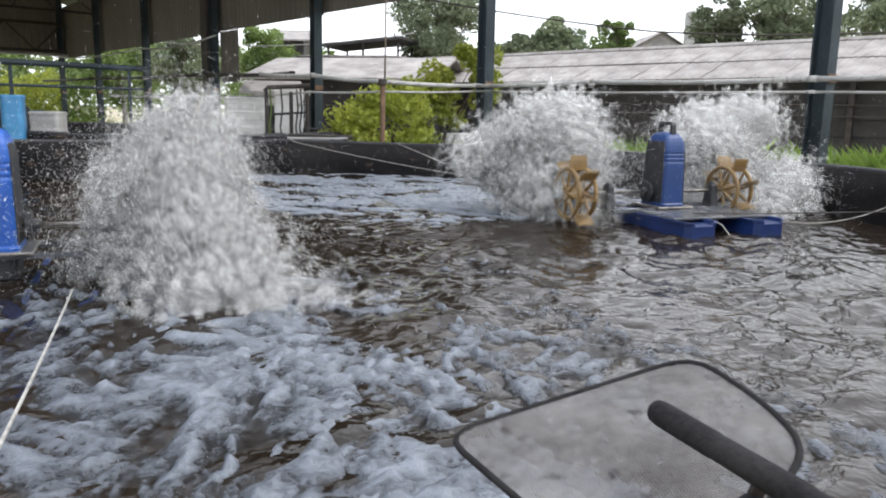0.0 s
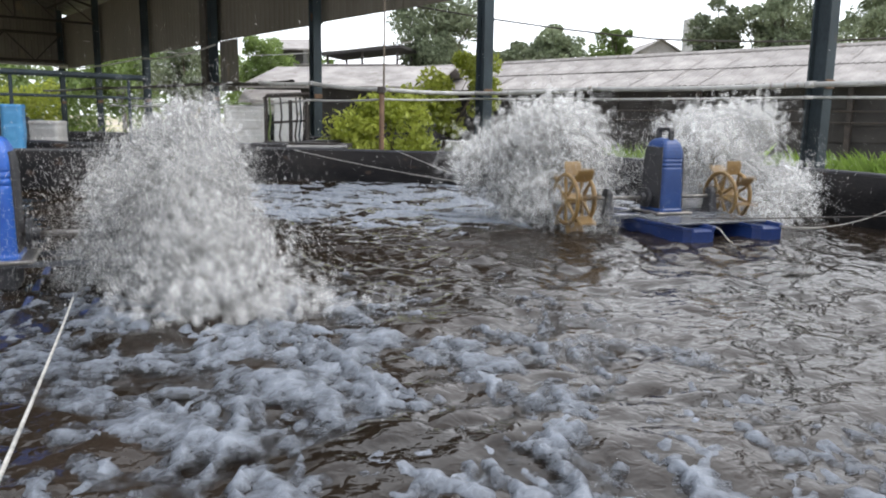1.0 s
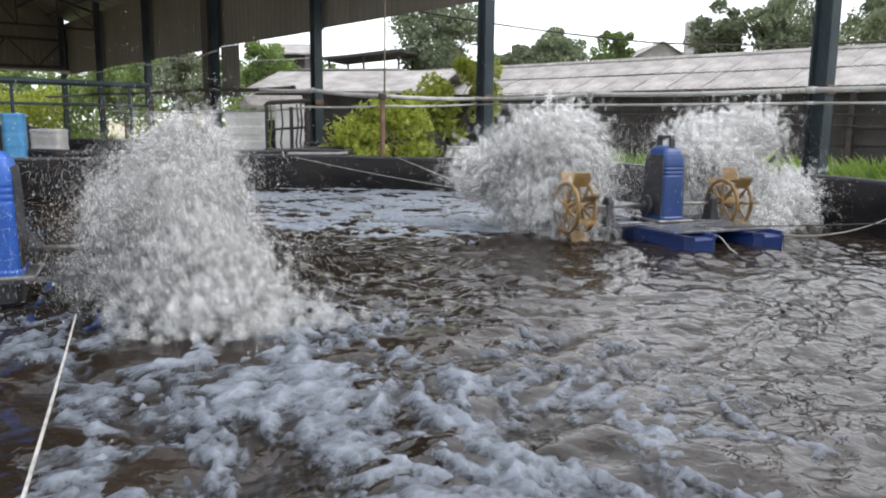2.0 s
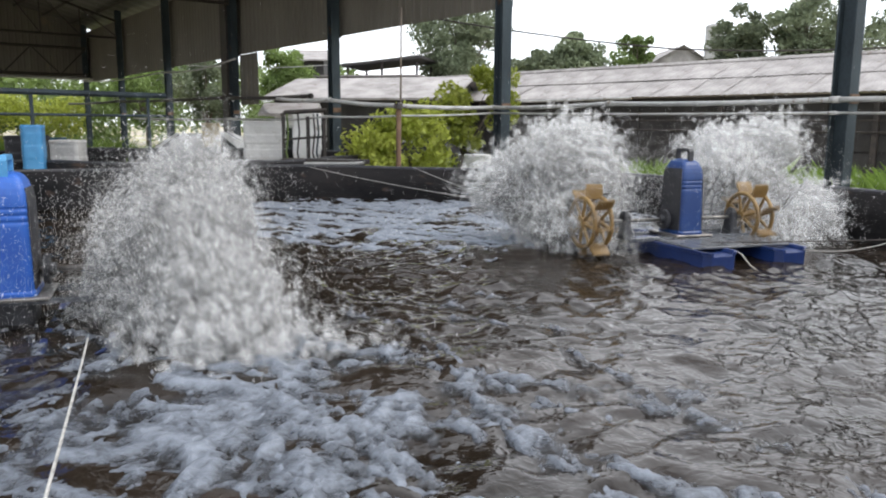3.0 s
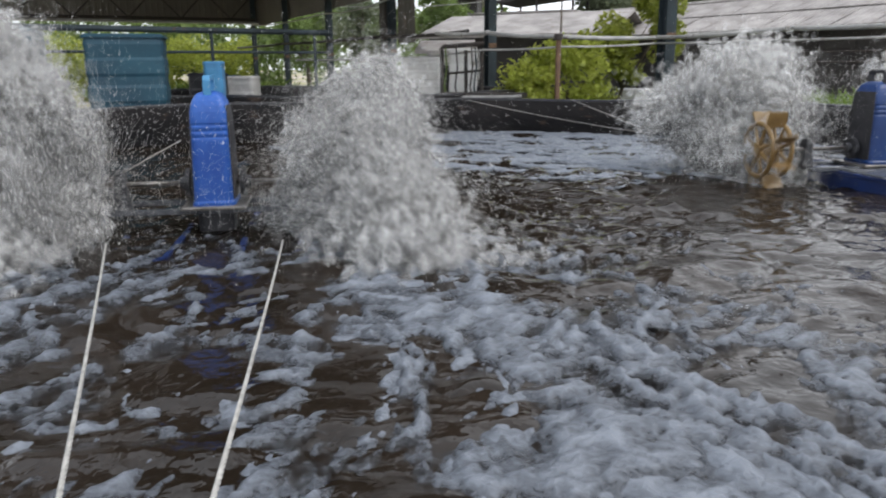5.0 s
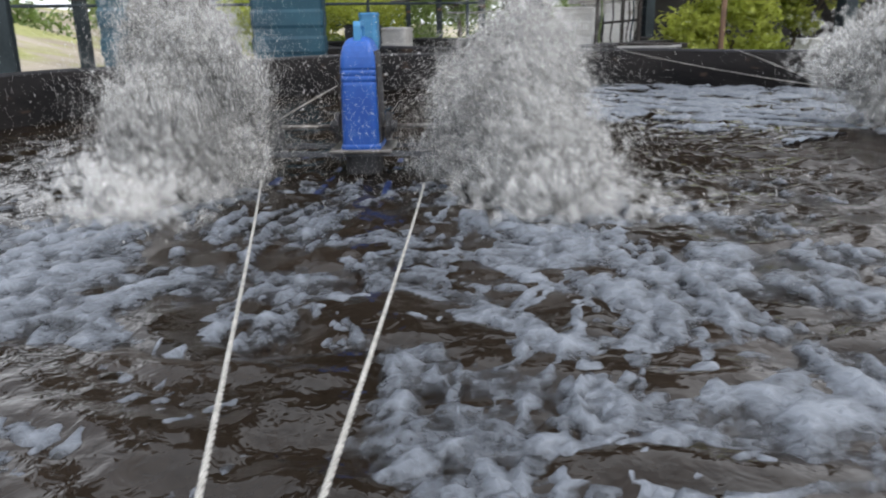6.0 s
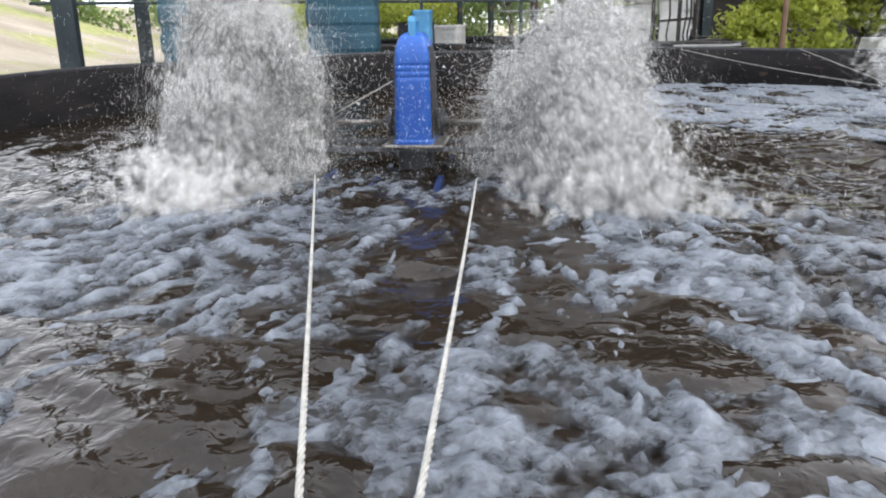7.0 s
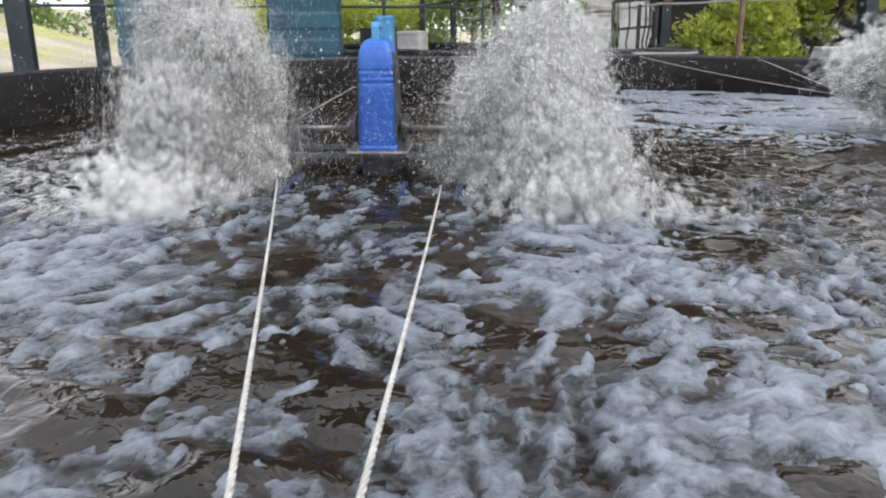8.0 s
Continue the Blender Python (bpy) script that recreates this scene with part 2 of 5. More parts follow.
def ground_material():
    """Sand beside the shed, dry grass further out."""
    m = mat("ground", (0.30, 0.25, 0.19), (0.46, 0.40, 0.32), rough=0.95, scale=0.35, fine=6, bump=0.5)
    n, l = m.node_tree.nodes, m.node_tree.links
    p = n["Principled BSDF"]
    old = p.inputs["Base Color"].links[0].from_socket
    co = n.new("ShaderNodeTexCoord")
    t1, t2 = n.new("ShaderNodeTexNoise"), n.new("ShaderNodeTexNoise")
    t1.inputs["Scale"].default_value, t1.inputs["Detail"].default_value = 0.22, 6
    t2.inputs["Scale"].default_value, t2.inputs["Detail"].default_value = 2.5, 4
    for t in (t1, t2):
        l.new(co.outputs["Object"], t.inputs["Vector"])
    r = n.new("ShaderNodeValToRGB")
    r.color_ramp.elements[0].position, r.color_ramp.elements[0].color = 0.3, (0.24, 0.26, 0.075, 1)
    r.color_ramp.elements[1].position, r.color_ramp.elements[1].color = 0.7, (0.44, 0.43, 0.18, 1)
    l.new(t2.outputs["Fac"], r.inputs["Fac"])
    k = n.new("ShaderNodeMapRange")
    k.inputs["From Min"].default_value, k.inputs["From Max"].default_value = 0.49, 0.60
    l.new(t1.outputs["Fac"], k.inputs["Value"])
    mx = n.new("ShaderNodeMixRGB")
    l.new(k.outputs["Result"], mx.inputs["Fac"])
    l.new(old, mx.inputs["Color1"])
    l.new(r.outputs["Color"], mx.inputs["Color2"])
    l.new(mx.outputs["Color"], p.inputs["Base Color"])
    return m


GROUND = ground_material()


# ---- mesh tools ----
class Shape:
    """Gathers vertices and faces of one part."""

    def __init__(self):
        self.v, self.f = [], []

    def add(self, verts, faces):
        k = len(self.v)
        self.v += [tuple(p) for p in verts]
        self.f += [tuple(i + k for i in f) for f in faces]
        return self

    def box(self, c, s, turn=0.0, bevel=0.0):
        """A box of size s round c, turned about z, with chamfered upright edges."""
        x, y, z = s[0] / 2, s[1] / 2, s[2] / 2
        b = min(bevel, x * 0.9, y * 0.9)
        ring = [(x - b, -y), (x, -y + b), (x, y - b), (x - b, y), (-x + b, y), (-x, y - b), (-x, -y + b), (-x + b, -y)] if b else [(x, -y), (x, y), (-x, y), (-x, -y)]
        n, ca, sa = len(ring), math.cos(turn), math.sin(turn)
        levels = [(-z, 1 - b / x if b else 1), (-z + b, 1), (z - b, 1), (z, 1 - b / x if b else 1)] if b else [(-z, 1), (z, 1)]
        vs = [(c[0] + k * (px * ca - py * sa), c[1] + k * (px * sa + py * ca), c[2] + h) for h, k in levels for px, py in ring]
        fs = [tuple(range(n))[::-1], tuple(range(n * (len(levels) - 1), n * len(levels)))]
        fs += [(j * n + i, j * n + (i + 1) % n, (j + 1) * n + (i + 1) % n, (j + 1) * n + i) for j in range(len(levels) - 1) for i in range(n)]
        return self.add(vs, fs)

    def tube(self, pts, r, seg=8, caps=True):
        """A tube along pts; r is one radius or one a point."""
        pts = [Vector(p) for p in pts]
        rs = r if isinstance(r, (list, tuple)) else [r] * len(pts)
        vs, up = [], Vector((0.31, 0.17, 0.93))
        for i, p in enumerate(pts):
            d = (pts[min(i + 1, len(pts) - 1)] - pts[max(i - 1, 0)]).normalized()
            a = d.cross(up)
            a = a.normalized() if a.length > 0.05 else d.cross(Vector((1, 0, 0))).normalized()
            b = d.cross(a)
            vs += [p + rs[i] * (a * math.cos(q) + b * math.sin(q)) for q in (2 * math.pi * k / seg for k in range(seg))]
        fs = [(j * seg + i, j * seg + (i + 1) % seg, (j + 1) * seg + (i + 1) % seg, (j + 1) * seg + i) for j in range(len(pts) - 1) for i in range(seg)]
        if caps:
            fs += [tuple(range(seg))[::-1], tuple(range(seg * (len(pts) - 1), seg * len(pts)))]
        return self.add(vs, fs)

    def loft(self, rings, caps=True):
        """Skin over rings that have the same number of points."""
        n = len(rings[0])
        vs = [p for ring in rings for p in ring]
        fs = [(j * n + i, j * n + (i + 1) % n, (j + 1) * n + (i + 1) % n, (j + 1) * n + i) for j in range(len(rings) - 1) for i in range(n)]
        if caps:
            fs += [tuple(range(n))[::-1], tuple(range(n * (len(rings) - 1), n * len(rings)))]
        return self.add(vs, fs)

    def mesh(self, name, material, smooth=False):
        me = bpy.data.meshes.new(name)
        me.from_pydata(self.v, [], self.f)
        me.materials.append(material)
        if smooth:
            me.polygons.foreach_set("use_smooth", [True] * len(me.polygons))
        return me


def part(name, shape, material, parent, label="", smooth=False):
    """One mesh object under a thing or a part."""
    ob = new(name, shape if isinstance(shape, bpy.types.Mesh) else shape.mesh(name, material, smooth))
    ob.parent = parent
    return tagged(ob, label)


def thing(name, m, label, category, group="", kind=""):
    """An Empty that holds the parts of one thing."""
    ob = new(name)
    ob.empty_display_size = 0.2
    ob.matrix_world = m
    return tagged(ob, label, category, group, kind)


def solid(name, shape, material, label, category, kind="", group="", smooth=False):
    """A thing of one mesh."""
    return tagged(new(name, shape.mesh(name, material, smooth)), label, category, group, kind)


def array_mesh(name, verts, faces, material, smooth=True):
    """A mesh from arrays of vertices and of equal faces."""
    me = bpy.data.meshes.new(name)
    nf, k = faces.shape
    me.vertices.add(len(verts))
    me.vertices.foreach_set("co", np.asarray(verts, dtype=np.float32).ravel())
    me.loops.add(nf * k)
    me.loops.foreach_set("vertex_index", faces.astype(np.int32).ravel())
    me.polygons.add(nf)
    me.polygons.foreach_set("loop_start", np.arange(0, nf * k, k, dtype=np.int32))
    me.polygons.foreach_set("use_smooth", np.full(nf, smooth))
    me.update(calc_edges=True)
    me.materials.append(material)
    return me


def gradient_noise(x, y, seed):
    """Smooth noise of about -1 to 1 on arrays."""
    rng = np.random.RandomState(seed)
    perm = rng.permutation(256)
    ang = rng.rand(256) * 2 * np.pi
    xi, yi = np.floor(x).astype(int), np.floor(y).astype(int)
    xf, yf = x - xi, y - yi
    u, v = xf ** 3 * (xf * (xf * 6 - 15) + 10), yf ** 3 * (yf * (yf * 6 - 15) + 10)

    def corner(i, j):
        g = ang[perm[(perm[(xi + i) & 255] + yi + j) & 255]]
        return np.cos(g) * (xf - i) + np.sin(g) * (yf - j)

    a = corner(0, 0) * (1 - u) + corner(1, 0) * u
    b = corner(0, 1) * (1 - u) + corner(1, 1) * u
    return 1.5 * (a * (1 - v) + b * v)


def grid_faces(nx, ny):
    i, j = np.meshgrid(np.arange(nx - 1), np.arange(ny - 1), indexing="ij")
    a = (i * ny + j).ravel()
    return np.stack([a, a + ny, a + ny + 1, a + 1], axis=1)


def keep_faces(verts, faces, good):
    """Drops the faces with no good vertex, and loose vertices."""
    faces = faces[good[faces].any(axis=1)]
    used = np.unique(faces)
    back = np.zeros(len(verts), dtype=int)
    back[used] = np.arange(len(used))
    return verts[used], back[faces]


# ---- the plan ----
GROUND_Z = -0.7
TANK, TANK_R, RIM_Z = (-0.55, 4.7), 5.35, 0.45
ROW = Vector((-0.674, 0.7387, 0))          # along the shed, away from the camera
SIDE = Vector((0.7387, 0.674, 0))          # across the shed
ROW_TURN = math.atan2(ROW.y, ROW.x)
FIRST = Vector((4.67, 8.25, 0))           # nearest column of the open side
BAY = 5.553
LEFT_FIRST = Vector((-6.67, 4.56, 0))
EAVE_Z = 2.93


def smooth01(x):
    x = np.clip(x, 0, 1)
    return x * x * (3 - 2 * x)


def ground_height(x, y):
    r = 0.764 * x + 0.645 * y
    far = np.hypot(x, y)
    return GROUND_Z + 3.6 * smooth01((-r - 4.5) / 16) * smooth01((far - 8) / 6) + 0.05 * gradient_noise(x * 0.4, y * 0.4, 5) * smooth01((far - 7) / 5)


def make_ground():
    u = np.sinh(np.linspace(-5.6, 5.6, 220)) * 3.0
    x, y = np.meshgrid(u, u + 6, indexing="ij")
    v = np.stack([x, y, ground_height(x, y)], axis=-1).reshape(-1, 3)
    ob = new("ground", array_mesh("ground", v, grid_faces(220, 220), GROUND))
    tagged(ob, "bare sandy ground with patches of dry yellow-green grass", "ground", kind="structure")


def make_tank(name, centre, radius, rim, label):
    """A round tank: liner wall with soft folds and a rolled rim."""
    t = thing(name, pose(*centre, 0), label, "fish tank")
    s = Shape()
    n = 160
    rings = []
    for k, (z, dr) in enumerate(((GROUND_Z, 0.1), (rim - 0.01, 0.1), (rim, 0.05), (rim - 0.01, 0.0), (rim * 0.5, 0.0), (-0.1, 0.0), (GROUND_Z + 0.01, 0.0))):
        ring = []
        for i in range(n):
            a = 2 * math.pi * i / n
            fold = 0.018 * math.sin(a * 31 + 2 * math.sin(a * 7)) * (1 if 3 <= k <= 4 else 0.3)
            sag = -0.012 * math.sin(a * 9 + 1) if 1 <= k <= 3 else 0
            rr = radius + dr + fold
            ring.append((rr * math.cos(a), rr * math.sin(a), z + sag))
        rings.append(ring)
    s.loft(rings, caps=False)
    part("liner", s, LINER, t, "black plastic liner stained with brown scum", smooth=True)
    s = Shape()
    s.tube([((radius + 0.05) * math.cos(a), (radius + 0.05) * math.sin(a), rim - 0.012 * math.sin(a * 9 + 1)) for a in (2 * math.pi * i / 120 for i in range(121))], 0.028, 8, caps=False)
    part("rim", s, COVERDARK, t, "rolled black rim", smooth=True)
    return t


def make_water(name, seed, lift):
    """A disc of choppy dark water, fitting the tank, that can turn about the tank's middle."""
    n = 370
    u = np.linspace(-TANK_R, TANK_R, n)
    x, y = np.meshgrid(u, u, indexing="ij")
    rr, th = np.hypot(x, y), np.arctan2(y, x)

    def chop(angle, k):
        """Waves drawn out along the round flow."""
        a = rr + 0.10 * gradient_noise(x * 1.5, y * 1.5, k + 9)
        b = angle * 3.4 + 0.2 * gradient_noise(x * 1.3 + 7, y * 1.3, k + 10)
        w = 0.034 * gradient_noise(a * 1.5, b * 1.0, k) + 0.030 * gradient_noise(a * 3.9, b * 2.6, k + 1)
        w += 0.019 * (0.3 - np.abs(gradient_noise(a * 6.5, b * 4.5, k + 4))) + 0.0065 * gradient_noise(x * 8.5, y * 10, k + 2)
        return w + 0.004 * gradient_noise(x * 14, y * 15, k + 3)

    seam = smooth01((np.abs(th) - 2.5) / 0.5)
    h = chop(th, seed) * (1 - seam) + chop(np.where(th < 0, th + 2 * np.pi, th), seed + 100) * seam
    v = np.stack([x, y, h * smooth01((TANK_R - rr) / 0.4 + 0.3) + lift], axis=-1).reshape(-1, 3)
    v, f = keep_faces(v, grid_faces(n, n), (rr < TANK_R - 0.05).ravel())
    ob = new(name, array_mesh(name, v, f, WATER))
    ob.matrix_world = pose(*TANK, 0)
    return tagged(ob, "choppy dark brown pond water reflecting the pale sky", "water", kind="structure")


make_ground()
make_tank("fish_tank", TANK, TANK_R, RIM_Z, "large round tank lined with black plastic, full of churned water")
WATERS = [make_water("water", 20, 0.0), make_water("water", 40, -0.004)]
second = make_tank("fish_tank", (-4.6, 12.15), 3.05, 0.52, "smaller round black-lined tank behind the large one")


# ---- the shed ----
def h_column(length):
    """A rolled H section, web across the row."""
    s = Shape()
    s.box((-0.09, 0, length / 2), (0.02, 0.2, length))
    s.box((0.09, 0, length / 2), (0.02, 0.2, length))
    s.box((0, 0, length / 2), (0.16, 0.014, length))
    return s


def make_columns():
    col = thing("steel_column", pose(*FIRST.xy, GROUND_Z, 0, 0, math.degrees(ROW_TURN)), "tall blue-grey steel H column of the open shed", "column", "columns of the shed")
    part("shaft", h_column(6.2), STEEL, col)
    part("base_plate", Shape().box((0, 0, 0.02), (0.42, 0.42, 0.04), 0, 0.01), STEEL, col)
    part("clip", Shape().box((-0.11, 0.0, 2.05), (0.02, 0.2, 0.1), 0, 0.004), RUST, col, "rusty pipe clip")
    for i in range(1, 7):
        p = FIRST + ROW * BAY * i
        copy_thing(col, pose(p.x, p.y, GROUND_Z, 0, 0, math.degrees(ROW_TURN)))
    for i in range(6):
        p = LEFT_FIRST + ROW * 5.0 * i
        copy_thing(col, pose(p.x, p.y, GROUND_Z, 0, 0, math.degrees(ROW_TURN)))


def sheet(a, b, z0, z1, pitch=0.25, depth=0.012):
    """An upright profiled sheet from a to b (in plan), of box ribs."""
    a, b = Vector(a), Vector(b)
    d = (b - a).normalized()
    q = Vector((-d.y, d.x, 0))
    n = max(int((b - a).length / pitch), 2)
    line = []
    for i in range(n):
        for f, o in ((0, 0), (0.12, depth), (0.3, depth), (0.42, 0)):
            line.append(a + (b - a) * ((i + f) / n) + q * o)
    line.append(b)
    s = Shape()
    s.add([(p.x, p.y, z) for z in (z0, z1) for p in line], [(i, i + 1, len(line) + i + 1, len(line) + i) for i in range(len(line) - 1)])
    back = [p - q * 0.012 for p in line]
    s.add([(p.x, p.y, z) for z in (z0, z1) for p in back], [(i + 1, i, len(line) + i, len(line) + i + 1) for i in range(len(line) - 1)])
    return s


def shed_pt(u, w, z):
    """u metres along the row from the first column, w across towards the left row."""
    p = FIRST + ROW * u - SIDE * w
    return (p.x, p.y, z)


SHED_L, SHED_W, ROOF_Z = 6 * BAY + 0.2, 10.9, 5.0
SHED_U = 1.0 * BAY                         # where the roof and cladding begin


def make_shed():
    t = thing("shed_cladding", pose(0, 0, 0), "beige sheet cladding hung on the shed's upper sides", "wall", kind="structure")
    for i in range(1, 6):
        a, b = Vector(shed_pt(i * BAY + 0.004, -0.2, 0)), Vector(shed_pt((i + 1) * BAY - 0.004 if i < 5 else SHED_L, -0.2, 0))
        part("cladding_panel", sheet(a, b, EAVE_Z + 0.06 - 0.035 * i, ROOF_Z), CLAD, t)
    for j in range(4):
        a, b = Vector(shed_pt(SHED_L, -0.2 + j * 2.8, 0)), Vector(shed_pt(SHED_L, -0.2 + (j + 1) * 2.8 - 0.002, 0))
        part("cladding_panel", sheet(a, b, EAVE_Z, ROOF_Z + 1.4), CLAD, t)
    # roof of two slopes with purlins
    r = thing("shed_roof", pose(0, 0, 0), "dark tin roof of the open shed seen from below", "roof", kind="structure")
    for w0, w1, z0, z1 in ((-0.9, SHED_W / 2, ROOF_Z, ROOF_Z + 1.7), (SHED_W / 2, SHED_W + 0.9, ROOF_Z + 1.7, ROOF_Z)):
        s = Shape()
        n = 60
        vs = []
        for dz in (0, 0.03):
            for w, z in ((w0, z0), (w1, z1)):
                vs += [shed_pt(SHED_U - 0.2 + (SHED_L + 0.4 - SHED_U) * i / n, w, z + dz + 0.03 * (i % 2)) for i in range(n + 1)]
        m = n + 1
        fs = [(i, i + 1, m + i + 1, m + i) for i in range(n)] + [(2 * m + i + 1, 2 * m + i, 3 * m + i, 3 * m + i + 1) for i in range(n)]
        part("roof_slope", s.add(vs, fs), ROOFTIN, r)
        for q in range(6):
            f = (q + 0.3) / 6
            w, z = w0 + (w1 - w0) * f, z0 + (z1 - z0) * f - 0.08
            part("purlin", Shape().tube([shed_pt(SHED_U, w, z), shed_pt(SHED_L, w, z)], 0.06, 4), DARKPIPE, r)
    for i in (3, 5):
        u = min(i * BAY, SHED_L - 0.3)
        tr = thing("roof_truss", pose(0, 0, 0), "dark steel lattice truss spanning the shed", "truss", "roof trusses")
        bot = [shed_pt(u, SHED_W * f / 8, ROOF_Z - 0.75) for f in range(9)]
        top = [shed_pt(u, SHED_W * f / 8, ROOF_Z - 0.15 + 1.7 * (1 - abs(f - 4) / 4)) for f in range(9)]
        part("bottom_chord", Shape().tube([bot[0], bot[-1]], 0.05, 6), DARKPIPE, tr)
        part("top_chord", Shape().tube([top[0], top[4], top[-1]], 0.05, 6), DARKPIPE, tr)
        for f in range(8):
            part("brace", Shape().tube([bot[f], top[f + 1]], 0.025, 5), DARKPIPE, tr)
            part("brace", Shape().tube([bot[f + 1], top[f + 1]], 0.025, 5), DARKPIPE, tr)
    a, b = Vector(shed_pt(3 * BAY - 1.3, -0.12, 0)), Vector(shed_pt(3 * BAY - 0.15, -0.12, 0))
    part("hanging_sheet", sheet(a, b, 1.55, EAVE_Z - 0.04), CLAD, t)
    box_col = thing("box_column", pose(*shed_pt(3 * BAY + 0.35, 0, 0)[:2], GROUND_Z, 0, 0, math.degrees(ROW_TURN)), "wide dark boxed column of the shed", "column")
    part("shaft", Shape().box((0, 0, 2.7), (0.42, 0.3, 5.4), 0, 0.02), DARKPIPE, box_col)
    # low lattice beam across the far end
    tr = thing("end_beam", pose(0, 0, 0), "dark steel lattice beam across the shed's far end", "truss")
    u = SHED_L - 0.5
    for z in (EAVE_Z + 0.15, EAVE_Z + 1.3):
        part("chord", Shape().tube([shed_pt(u, 0, z), shed_pt(u, SHED_W, z)], 0.07, 6), DARKPIPE, tr)
    for f in range(10):
        z0, z1 = (EAVE_Z + 0.15, EAVE_Z + 1.3) if f % 2 else (EAVE_Z + 1.3, EAVE_Z + 0.15)
        part("brace", Shape().tube([shed_pt(u, SHED_W * f / 10, z0), shed_pt(u, SHED_W * (f + 1) / 10, z1)], 0.035, 5), DARKPIPE, tr)
    part("ledge", Shape().tube([shed_pt(u, -0.2, EAVE_Z), shed_pt(u, SHED_W, EAVE_Z)], 0.06, 4), PVC, tr, "pale edge strip")


def sagged(a, b, sag, n=12):
    a, b = Vector(a), Vector(b)
    return [a.lerp(b, i / n) - Vector((0, 0, sag * 4 * (i / n) * (1 - i / n))) for i in range(n + 1)]


def make_pipes():
    """Water pipes carried along the open side."""
    def run(name, label, pts, r, material, sag=0.03):
        s = Shape()
        for a, b in zip(pts, pts[1:]):
            s.tube(sagged(a, b, sag, 8), r, 8)
            s.tube([Vector(a) - ROW * 0.05, Vector(a) + ROW * 0.05], r * 1.25, 8)
        return solid(name, s, material, label, "pipe", smooth=True)

    at = lambda u, w, z: shed_pt(u, w, z)
    run("water_pipe", "weathered grey plastic water pipe fixed along the columns and the post", [at(-8, 0.2, 1.36), at(0, 0.2, 1.34), at(BAY * 0.55, 0.24, 1.35), at(BAY, 0.2, 1.33), (-0.50, 10.42, 1.31), (-1.70, 11.20, 1.41), (-2.75, 12.0, 1.45)], 0.032, PVC, 0.02)
    run("water_pipe", "thin grey plastic pipe below the larger pipe", [at(-8, 0.22, 1.16), at(0, 0.22, 1.2), at(BAY, 0.22, 1.24), (-0.50, 10.42, 1.17), (-1.75, 11.22, 1.16), (-2.9, 12.1, 1.10)], 0.016, PVC, 0.015)
    run("water_pipe", "dark metal pipe crossing to the far columns", [at(BAY * 2.1, 0.3, 1.66), at(BAY * 3, 0.2, 1.75), at(BAY * 5, 0.2, 1.85), at(BAY * 6.5, 0.2, 1.9)], 0.05, DARKPIPE)
    run("water_pipe", "thin pale pipe running to the far columns", [at(BAY * 2, 0.22, 1.2), at(BAY * 3, 0.25, 1.16), at(BAY * 4.6, 0.25, 1.2)], 0.03, PVC)
    run("cable", "pale cable hung under the cladding edge", [at(BAY * 2.9, 0.2, 2.75), at(BAY * 4, 0.2, 2.7), at(BAY * 6, 0.2, 2.85)], 0.025, PVC, 0.12)


make_columns()
make_shed()
make_pipes()


# ---- aerators ----
def rounded(w, d, r, n=5):
    """A rounded rectangle in plan."""
    out = []
    for cx, cy, a0 in ((w / 2 - r, -d / 2 + r, -90), (w / 2 - r, d / 2 - r, 0), (-w / 2 + r, d / 2 - r, 90), (-w / 2 + r, -d / 2 + r, 180)):
        out += [(cx + r * math.cos(radians(a0 + 90 * i / n)), cy + r * math.sin(radians(a0 + 90 * i / n))) for i in range(n + 1)]
    return out


AXLE_Z = 0.32


def make_wheel(parent, x):
    """A paddle wheel: spoked ring, hub and eight slotted paddles. Its axis is x."""
    w = part("paddle_wheel", Shape().tube([(-0.095, 0, 0), (0.095, 0, 0)], 0.05, 12), WHEELYEL, parent, "worn ochre plastic paddle wheel")
    w.location = (x, 0, AXLE_Z)
    n = 32
    for dx in (-0.075, 0.075):
        part("ring", Shape().tube([(dx, 0.2 * math.cos(2 * math.pi * i / n), 0.2 * math.sin(2 * math.pi * i / n)) for i in range(n + 1)], 0.018, 6, caps=False), WHEELYEL, w, smooth=True)
    spoke = Shape().tube([(0, 0, 0.04), (0, 0, 0.2)], [0.016, 0.011], 6).mesh("spoke", WHEELYEL)
    # curved blade, one sheet
    blade = []
    for z, half, bend in ((0.195, 0.07, 0.0), (0.235, 0.076, 0.005), (0.275, 0.076, 0.013), (0.31, 0.07, 0.024)):
        blade.append([(-half, bend - 0.004, z), (0, bend - 0.001, z), (half, bend - 0.004, z), (half, bend + 0.004, z), (0, bend + 0.007, z), (-half, bend + 0.004, z)])
    pm = Shape().loft(blade).mesh("paddle", WHEELYEL)
    for k in range(8):
        o = part("paddle", pm, WHEELYEL, w)
        o.rotation_euler = (2 * math.pi * k / 8, 0, 0)
        for dx in (-0.075, 0.075):
            o = part("spoke", spoke, WHEELYEL, w)
            o.location = (dx, 0, 0)
            o.rotation_euler = (2 * math.pi * k / 8, 0, 0)
    return w


WHEEL_X, WHEEL_LEFT = 0.72, 0.85


